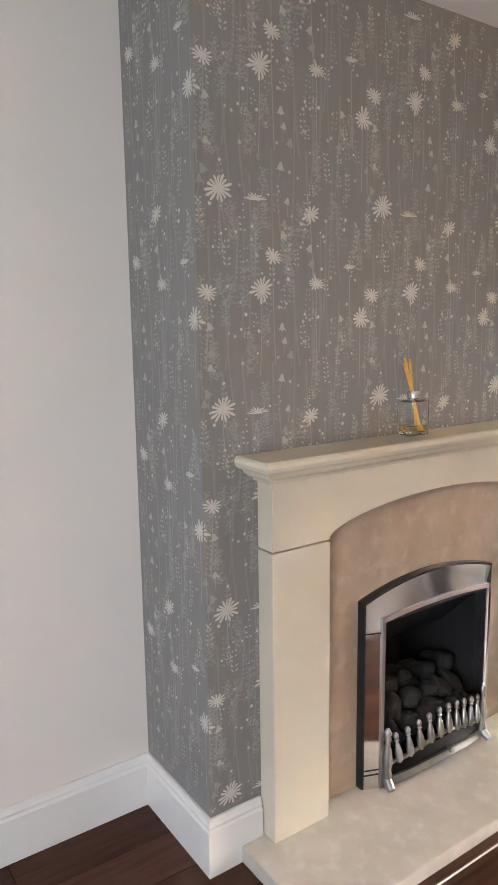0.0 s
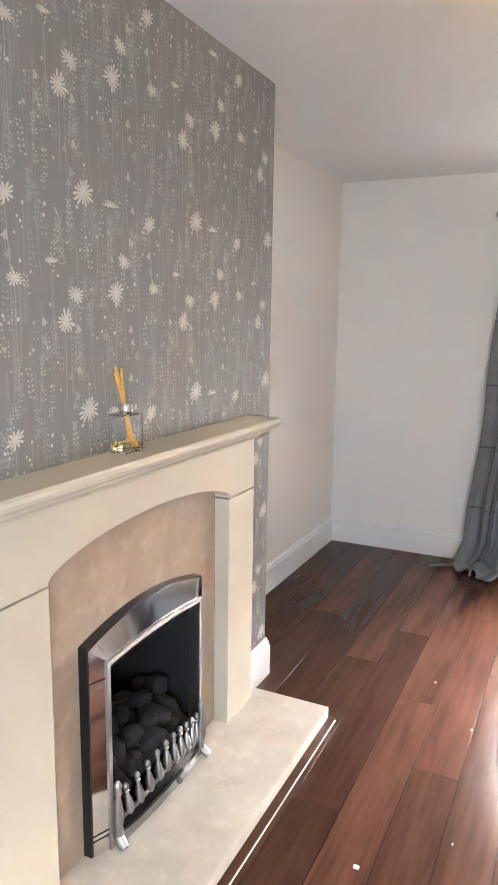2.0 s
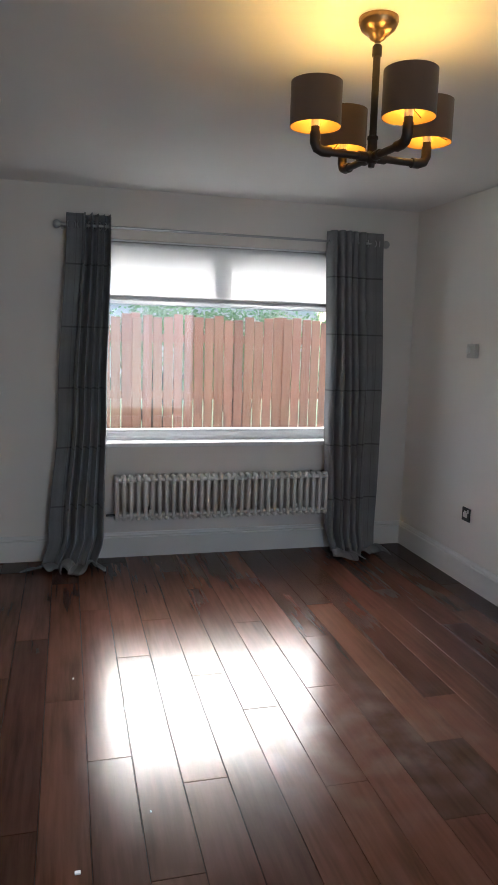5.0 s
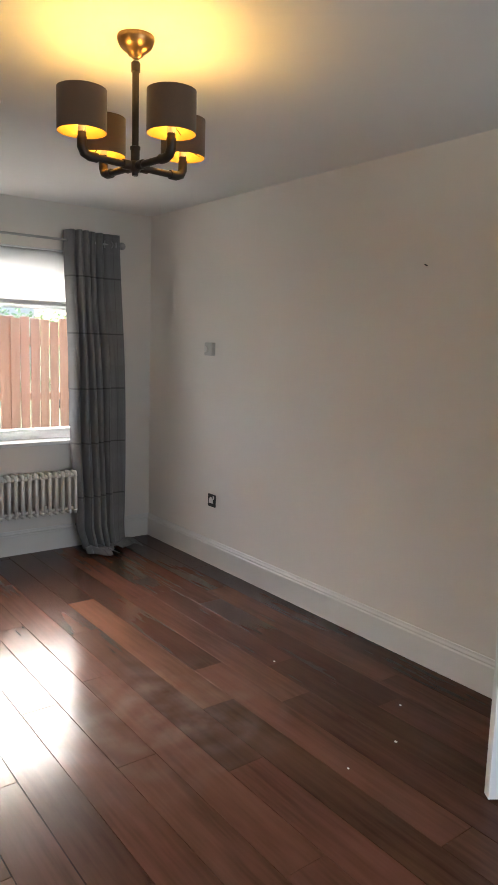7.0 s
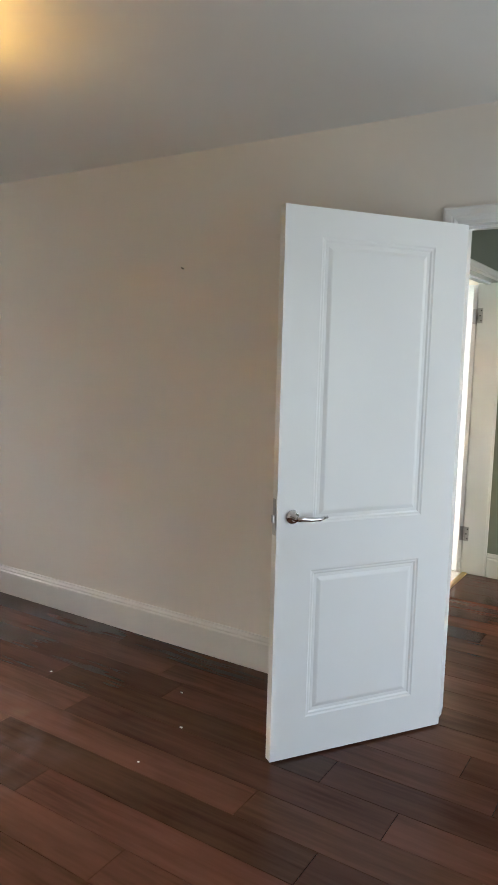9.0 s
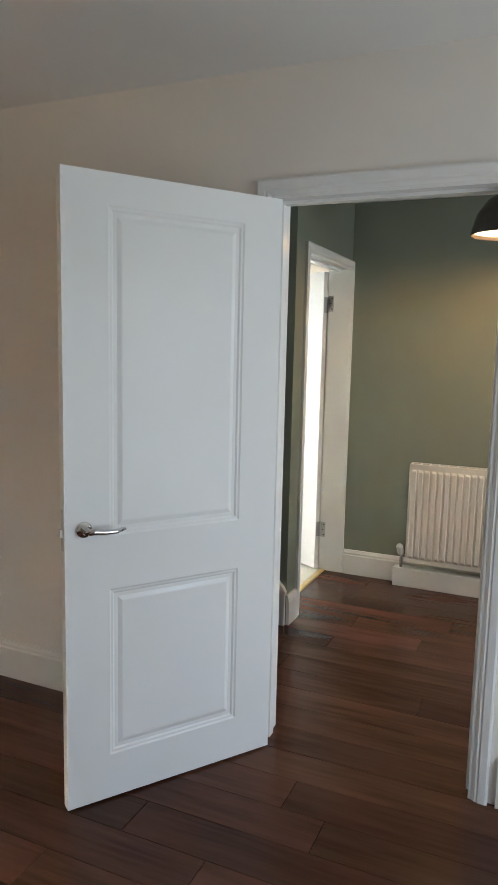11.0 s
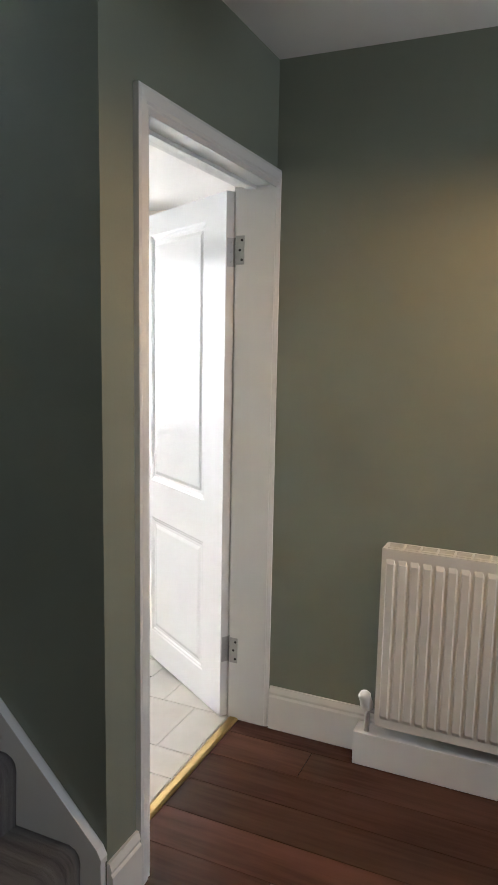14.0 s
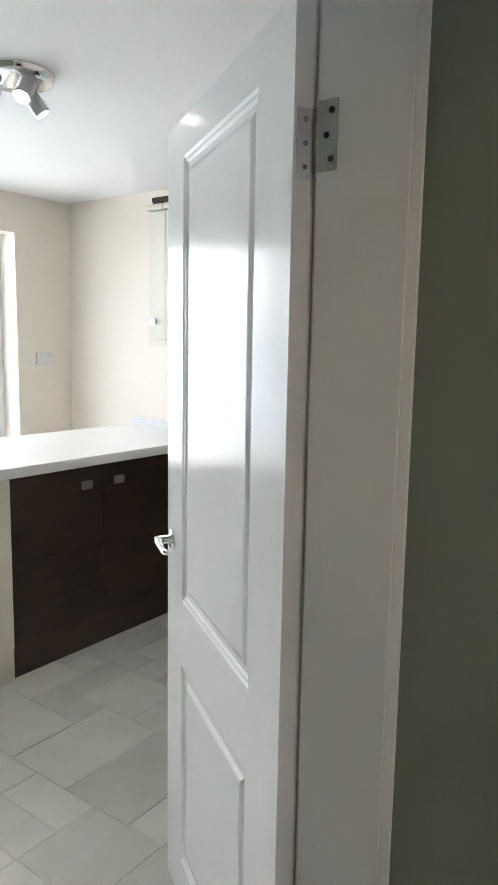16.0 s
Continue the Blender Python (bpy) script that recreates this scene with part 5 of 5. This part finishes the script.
sp = thing("spotlight_bar", (4.118, 2.958, CZ), "round chrome ceiling plate with adjustable spotlights", "light")
part("ceiling_plate", turned([(0.135, 0), (0.135, -0.01), (0.125, -0.028), (0.11, -0.034), (0.02, -0.036)], (0, 0, 1), (4.118, 2.958, CZ), 40), M_CHROME, sp, "", 40)
for k in range(3):
    a = radians(12 + 120 * k)
    px, py = 4.118 + 0.09 * math.cos(a), 2.958 + 0.09 * math.sin(a)
    bm = tube([(px, py, CZ - 0.03), (px, py, CZ - 0.075)], 0.007, 8)
    arm = part("spot_arm", bm, M_CHROME, sp)
    way = Vector((0.55 * math.cos(a - 0.9), 0.55 * math.sin(a - 0.9), -0.8)).normalized()
    c = Vector((px, py, CZ - 0.075)) - way * 0.02
    part("spot_head", turned([(0.01, -0.03), (0.026, -0.025), (0.03, -0.01), (0.032, 0.065), (0.028, 0.067), (0.026, 0.05)], way, c, 22), M_STEEL, sp, "brushed steel spot head", 40)
    part("bulb", turned([(0.026, 0.052), (0.022, 0.058), (0.005, 0.06)], way, c, 18), M_BULB, sp, "lit spot bulb", 50)
    spot = lamp("kitchen_spot_lamp", "SPOT", look(c + way * 0.066, c + way), SPOT_W * 0.6, (1.0, 0.93, 0.85), radius=0.02)
    spot.data.spot_size, spot.data.spot_blend = radians(110), 0.6

ks = thing("wall_socket", (5.546, KN, 1.364), "white double wall socket beside the kitchen doors", "socket")
part("plate", box(5.473, 5.619, KN - 0.009, KN, 1.321, 1.407, 0.003), M_WHITE_PLASTIC, ks)
for x in (5.51, 5.582):
    part("switch", box(x - 0.006, x + 0.006, KN - 0.012, KN - 0.008, 1.374, 1.394, 0.001), M_WHITE_PLASTIC, ks)

# ---- outside the window ----
fence = thing("garden_fence", (0, 8.3, -0.25), "red-brown close-boarded timber fence behind the house", "fence")
FY = 8.3
rnd = random.Random(11)
for k in range(70):
    x = -4.3 + 0.122 * k
    w = 0.1075 + rnd.uniform(-0.005, 0.004)
    bm = box(x, x + w, FY + rnd.uniform(0, 0.012), FY + 0.02 + rnd.uniform(0, 0.004), -0.24 + rnd.uniform(0, 0.03), 1.72 + rnd.uniform(-0.03, 0.03), 0.003, seg=1)
    bmesh.ops.rotate(bm, cent=(x, FY, 0.7), matrix=Matrix.Rotation(rnd.uniform(-0.006, 0.006), 3, "Y"), verts=bm.verts)
    part("board", bm, M_FENCE, fence)
for z in (0.05, 0.75, 1.42):
    part("rail", box(-4.4, 4.7, FY + 0.035, FY + 0.08, z, z + 0.09, 0.004), M_FENCE, fence)
for x in (-4.0, -2.2, -0.4, 1.4, 3.2):
    part("post", box(x, x + 0.1, FY + 0.08, FY + 0.18, -0.25, 1.75, 0.005), M_FENCE, fence)


def leafy(name, at, size, count, seed, label):
    """A shrub: forked stems and many small leaves in uneven clumps."""
    r = random.Random(seed)
    t = thing(name, at, label, "shrub", "shrubs behind the fence")
    base = Vector(at)
    bm = bmesh.new()
    clumps = []
    for k in range(14):
        tip = base + Vector((r.uniform(-size[0], size[0]) * 0.8, r.uniform(-size[1], size[1]) * 0.8, size[2] * r.uniform(0.45, 0.95)))
        tube([base + Vector((r.uniform(-0.1, 0.1), 0, 0)), base.lerp(tip, 0.5) + Vector((r.uniform(-0.1, 0.1), 0, 0.1)), tip], [0.03, 0.018, 0.006], 6, bm)
        clumps.append((tip, r.uniform(0.25, 0.5)))
    part("stems", bm, M_BRONZE, t)
    verts, faces = [], []
    for k in range(count):
        c, s = r.choice(clumps)
        d = Vector((r.gauss(0, 1), r.gauss(0, 1), r.gauss(0, 0.8)))
        q = c + d.normalized() * s * r.random() ** 0.45
        if q.z < base.z + 0.05:
            continue
        w = Vector((r.uniform(-1, 1), r.uniform(-1, 1), r.uniform(-0.5, 0.5))).normalized()
        side = w.orthogonal().normalized()
        ln, wd = r.uniform(0.04, 0.075), r.uniform(0.018, 0.03)
        i = len(verts)
        verts += [q, q + w * ln * 0.5 + side * wd, q + w * ln, q + w * ln * 0.5 - side * wd]
        faces.append((i, i + 1, i + 2, i + 3))
    me = bpy.data.meshes.new("foliage")
    me.from_pydata([v - base for v in verts], [], faces)
    me.materials.append(M_LEAF)
    o = new("foliage", me)
    o.parent = t
    tagged(o, "dense small green leaves", kind="stuff")
    return t


for k, (x, y, h) in enumerate(((-3.2, 11.0, 2.2), (-1.6, 11.5, 2.45), (0.2, 11.0, 2.3), (1.6, 11.4, 2.35), (3.4, 11.0, 2.2))):
    leafy("shrub", (x, y, -0.25), (0.9, 0.6, h), 4200, 20 + k, "leafy green shrub seen over the fence")
house = thing("distant_house", (-2, 30, -0.25), "pale rendered house far beyond the garden fence", "house")
part("wall", box(-9, 9, 28, 36, -0.25, 5.2), M_BRICK, house)
part("roof", extruded([(27.5, 5.2), (36.5, 5.2), (32, 8.2)], "x", -9.4, 9.4), M_JOINT, house, "dark tiled roof")
for x in (-6, -2.2, 1.6, 5.4):
    w = part("window", box(x, x + 1.4, 27.96, 28.02, 2.9, 4.2, 0.02), M_UPVC, house)
    part("pane", box(x + 0.1, x + 1.3, 27.94, 27.98, 3.0, 4.1), M_DARK, w)

# ---- wallpaper print ----
# one repeat of the print, 0.556 m across and 0.541 m high: (across, up, size, squash, lean, petals)
REPEAT = (0.556, 0.541)
DAISIES = ((0.0, 0.0, 0.038, 0.92, 8, 15), (0.108, -0.018, 0.032, 0.30, 0, 9), (0.290, -0.041, 0.031, 0.72, 25, 11),
           (0.126, 0.302, 0.037, 0.95, -12, 15), (0.163, 0.387, 0.032, 0.62, -14, 13), (0.309, 0.321, 0.029, 0.60, 0, 13),
           (0.431, 0.365, 0.027, 0.32, 0, 9), (0.474, 0.226, 0.033, 0.96, 30, 13), (0.518, 0.292, 0.029, 0.70, -10, 12))


def on_breast(s, z, lift):
    """A place on the papered faces: s runs along the front and round both corners."""
    if s < B0:
        return (BX - (B0 - s), B0 - lift, z)
    if s > B1:
        return (BX - (s - B1), B1 + lift, z)
    return (BX + lift, s, z)


def cut(poly, c, side):
    """The part of an outline on one side of an upright line."""
    kept = []
    for (u0, v0), (u1, v1) in zip(poly, poly[1:] + poly[:1]):
        if (u0 - c) * side >= 0:
            kept.append((u0, v0))
        if (u0 - c) * (u1 - c) < 0:
            kept.append((c, v0 + (v1 - v0) * (c - u0) / (u1 - u0)))
    return kept


def print_layer(name, shapes, material, lift, label):
    verts, faces = [], []
    for i in range(-2, 6):
        for j in range(-3, 4):
            for poly in shapes:
                pts = [(1.036 + REPEAT[0] * i + u, 1.301 + REPEAT[1] * j + v) for u, v in poly]
                lo, hi = min(p[0] for p in pts), max(p[0] for p in pts)
                if lo < B0 - 0.37 or hi > B1 + 0.37 or min(p[1] for p in pts) < 0.18 or max(p[1] for p in pts) > CZ - 0.004:
                    continue
                if 1.16 < (lo + hi) / 2 < 2.45 and pts[0][1] < 1.12:
                    continue
                pieces = [pts]
                for c in (B0, B1):
                    if lo < c < hi:
                        pieces = [[(max(u, c + 1e-5), v) for u, v in cut(pts, c, 1)], [(min(u, c - 1e-5), v) for u, v in cut(pts, c, -1)]]
                for piece in pieces:
                    if len(piece) < 3:
                        continue
                    k = len(verts)
                    up = lift + 0.00025 * (k % 97) / 97
                    verts += [on_breast(s, z, up) for s, z in piece]
                    faces.append(tuple(range(k, k + len(piece))))
    me = bpy.data.meshes.new(name)
    me.from_pydata(verts, [], faces)
    me.materials.append(material)
    o = new(name, me)
    return tagged(o, label, "wallpaper print", kind="stuff")


def petals(u, v, size, squash, lean, count, r):
    """One printed daisy as a single notched outline; the flat ones are seen from the side."""
    le, half, pts = radians(lean), squash < 0.45, []
    arc = math.pi if half else 2 * math.pi
    for k in range(count):
        a = arc * (k + 0.5 + r.uniform(-0.12, 0.12)) / count
        ln, da = size * r.uniform(0.74, 1.12), arc / count
        for f, d in ((-0.5, 0.33), (-0.3, 0.78), (-0.17, 1.0), (0.12, 1.03), (0.3, 0.8)):
            pts.append((d * ln * math.cos(a + f * da), d * ln * math.sin(a + f * da)))
    if half:
        pts += [(-0.5 * size, -0.1 * size), (0.5 * size, -0.1 * size)]
    k = squash * (1.6 if half else 1)
    return [[(u + x * math.cos(le) - k * y * math.sin(le), v + x * math.sin(le) + k * y * math.cos(le)) for x, y in pts]]


rnd = random.Random(17)
bright, mid_tone, soft, faint = [], [], [], []


def stem(u, v, length, width, bend, out):
    """A printed stalk hanging down from (u, v), bent a little."""
    n_cut = 6
    for q in range(n_cut):
        a, b = q / n_cut, (q + 1) / n_cut
        ua, ub = u + bend * a * a, u + bend * b * b
        out.append([(ua - width, v - length * a), (ua + width, v - length * a), (ub + width * 0.9, v - length * b), (ub - width * 0.9, v - length * b)])


def leaf(u, v, length, width, a, out):
    c, s = math.cos(a), math.sin(a)
    out.append([(u + x * c - y * s, v + x * s + y * c) for x, y in ((0, 0), (length * 0.4, width), (length * 0.8, width * 0.7), (length, 0), (length * 0.8, -width * 0.7), (length * 0.4, -width))])


def sprig(u, v, height, size, out):
    """Pairs of small rounded leaves on a leaning stalk."""
    lean, pairs = rnd.uniform(-0.18, 0.18), max(4, int(height / 0.013))
    for q in range(pairs):
        f = q / pairs
        for sd in (-1, 1):
            if rnd.random() < 0.86:
                leaf(u + lean * height * f + sd * 0.002, v + height * f + rnd.uniform(-0.002, 0.002), size * rnd.uniform(0.75, 1.15) * (1.1 - 0.4 * f), size * 0.24, math.pi / 2 - sd * rnd.uniform(0.7, 1.25), out)


def plume(u, v, height, width, out):
    """A lacy head of many tiny leaves."""
    for q in range(int(height * 900)):
        f = rnd.random()
        w = width * (1.0 - 0.55 * f)
        leaf(u + rnd.uniform(-w, w), v + height * f, rnd.uniform(0.007, 0.013), 0.0013, rnd.choice((0.5, 2.6)) + rnd.uniform(-0.4, 0.4), out)


def bell(u, v, s, t, out):
    shape = ((-0.25, 0.9), (0.25, 0.9), (0.5, 0.2), (0.95, -0.6), (0.3, -0.45), (0.0, -0.75), (-0.35, -0.45), (-0.95, -0.6), (-0.5, 0.2))
    out.append([(u + s * (a * math.cos(t) - b * math.sin(t)), v + s * (a * math.sin(t) + b * math.cos(t))) for a, b in shape])


for d in DAISIES:
    bright += petals(*d, rnd)
    stem(d[0], d[1] - 0.02, rnd.uniform(0.14, 0.26), 0.0016, rnd.uniform(-0.014, 0.014), soft)
# five-petalled florets
for k in range(84):
    u, v, s = rnd.uniform(0, 0.556), rnd.uniform(0, 0.541), rnd.uniform(0.004, 0.0064)
    turn = rnd.uniform(0, 1.2)
    (bright if k % 3 == 0 else mid_tone).append([(u + s * (1.0 if i % 2 else 0.62) * math.cos(turn + i * math.pi / 5), v + s * (1.0 if i % 2 else 0.62) * math.sin(turn + i * math.pi / 5)) for i in range(10)])
# bells hang in loose columns
for cu, tops in ((0.205, (0.204, 0.168, 0.130, 0.069, -0.015, -0.072, -0.10)), (0.385, (0.225, 0.18, 0.14)), (-0.03, (0.207, 0.14, 0.105)), (0.50, (0.09, 0.04, 0.015)), (0.30, (-0.13, -0.17))):
    for v in tops:
        u = cu + rnd.uniform(-0.016, 0.016)
        bell(u, v, rnd.uniform(0.011, 0.015), rnd.uniform(-0.6, 0.6), soft if rnd.random() < 0.5 else mid_tone)
        stem(u, v + 0.012, 0.05, 0.001, rnd.uniform(-0.01, 0.01), soft)
for u, v, h in ((0.345, 0.29, 0.05), (0.265, 0.16, 0.06), (0.07, -0.11, 0.09), (0.272, -0.07, 0.085), (0.35, 0.05, 0.08), (0.50, -0.085, 0.07), (0.54, 0.215, 0.075), (0.16, -0.22, 0.09), (0.43, -0.20, 0.08), (0.02, 0.36, 0.07), (0.21, 0.40, 0.07)):
    sprig(u, v, h, 0.011, mid_tone)
for k in range(16):
    sprig(rnd.uniform(0, 0.556), rnd.uniform(0, 0.541), rnd.uniform(0.03, 0.07), 0.0085, mid_tone)
for k in range(30):
    sprig(rnd.uniform(0, 0.556), rnd.uniform(0, 0.541), rnd.uniform(0.05, 0.1), 0.0105, soft)
for k in range(12):
    plume(rnd.uniform(0, 0.556), rnd.uniform(0, 0.541), rnd.uniform(0.06, 0.11), rnd.uniform(0.012, 0.02), soft)
for u, v, h, w in ((0.14, 0.155, 0.08, 0.017), (0.31, 0.01, 0.125, 0.014), (0.025, 0.26, 0.07, 0.022), (0.50, 0.22, 0.11, 0.014), (0.43, 0.145, 0.08, 0.016), (0.035, -0.13, 0.1, 0.018), (0.365, -0.05, 0.07, 0.015), (0.21, -0.2, 0.12, 0.017), (0.46, -0.17, 0.1, 0.018), (0.10, -0.21, 0.08, 0.02)):
    plume(u, v, h, w, soft)
for k in range(26):
    stem(rnd.uniform(0, 0.556), rnd.uniform(0.0, 0.541), rnd.uniform(0.15, 0.32), rnd.uniform(0.0018, 0.0038), rnd.uniform(-0.02, 0.02), faint)
print_layer("printed_stalks", faint, M_PRINT_FAINT, 0.0002, "faint grey printed stalks on the wallpaper")
print_layer("printed_bells", mid_tone, M_PRINT_MID, 0.0010, "light grey printed bells, leaves and florets")
print_layer("printed_sprigs", soft, M_PRINT_SOFT, 0.0006, "pale grey printed stems, sprigs and bell flowers")
print_layer("printed_daisies", bright, M_PRINT, 0.0014, "pale printed daisies and dots on the wallpaper")

# ---- floor: boards, then kitchen tiles ----
sub = setting("floor", box(LX - 0.25, HX + 0.145, BY - 0.25, WY + 0.28, -0.1, -0.006), M_JOINT, "dark stained wooden floorboards with a satin gloss", "floor")
PW, rnd = 0.1578, random.Random(4)
LENGTH = 1.40                                             # a board, and where its joints fall, course by course
JOINTS = {-3: 2.063, -2: 2.836, -1: 2.391, 0: 3.187, 1: 2.201, 2: 2.945, 3: 2.62, 4: 2.08, 5: 2.74, 6: 3.24, 7: 2.25, 8: 1.16, 9: 0.713, 10: 1.008}
x_first = -0.918


def board(x0, x1, y0, y1):
    if y1 - y0 < 0.02 or x1 - x0 < 0.01:
        return
    g = 0.0009
    bm = box(x0 + g, x1 - g, y0 + g, y1 - g, -0.008, 0.0)
    edges = [e for e in bm.edges if all(v.co.z > -0.001 for v in e.verts)]
    bmesh.ops.bevel(bm, geom=edges, offset=0.0014, segments=1, affect="EDGES")
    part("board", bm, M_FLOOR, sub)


for k in range(-9, 29):
    xa = x_first + PW * k
    xb = xa + PW
    lo, hi = max(xa, LX), min(xb, HX)
    if hi - lo < 0.01:
        continue
    end = WY if hi <= RX + 0.16 else KY + 0.107
    joint = JOINTS.get(k, rnd.uniform(1.6, 2.9)) - LENGTH * 4
    while joint < BY:
        joint += LENGTH
    ys = [BY]
    while joint < end:
        ys.append(joint)
        joint += LENGTH
    ys.append(end)
    for a, b in zip(ys, ys[1:]):
        board(lo, hi, a, b)
kf = setting("floor_kitchen", box(SX + 0.1, KX, KY + 0.145, KN, -0.1, -0.003), M_GROUT, "grey stone-effect tiles in mixed sizes", "floor")
MOD = 0.1475
nx, ny = int((5.3 - 2.55) / MOD), int((4.2 - 1.29) / MOD)
taken = set()
rnd = random.Random(9)
for j in range(ny):
    for i in range(nx):
        if (i, j) in taken:
            continue
        opts = [(2, 2), (3, 2), (2, 3), (2, 1), (1, 2), (1, 1), (2, 2)]
        rnd.shuffle(opts)
        for w, h in opts + [(1, 1)]:
            cells = [(i + a, j + b) for a in range(w) for b in range(h)]
            if all(c not in taken and c[0] < nx and c[1] < ny for c in cells):
                break
        taken.update(cells)
        xa, ya = 2.55 + i * MOD, 1.29 + j * MOD
        g = 0.0018
        bm = box(xa + g, xa + w * MOD - g, ya + g, ya + h * MOD - g, -0.006, 0.0)
        bmesh.ops.bevel(bm, geom=[e for e in bm.edges if all(v.co.z > -0.001 for v in e.verts)], offset=0.0015, segments=1, affect="EDGES")
        part("tile", bm, M_TILE, kf)
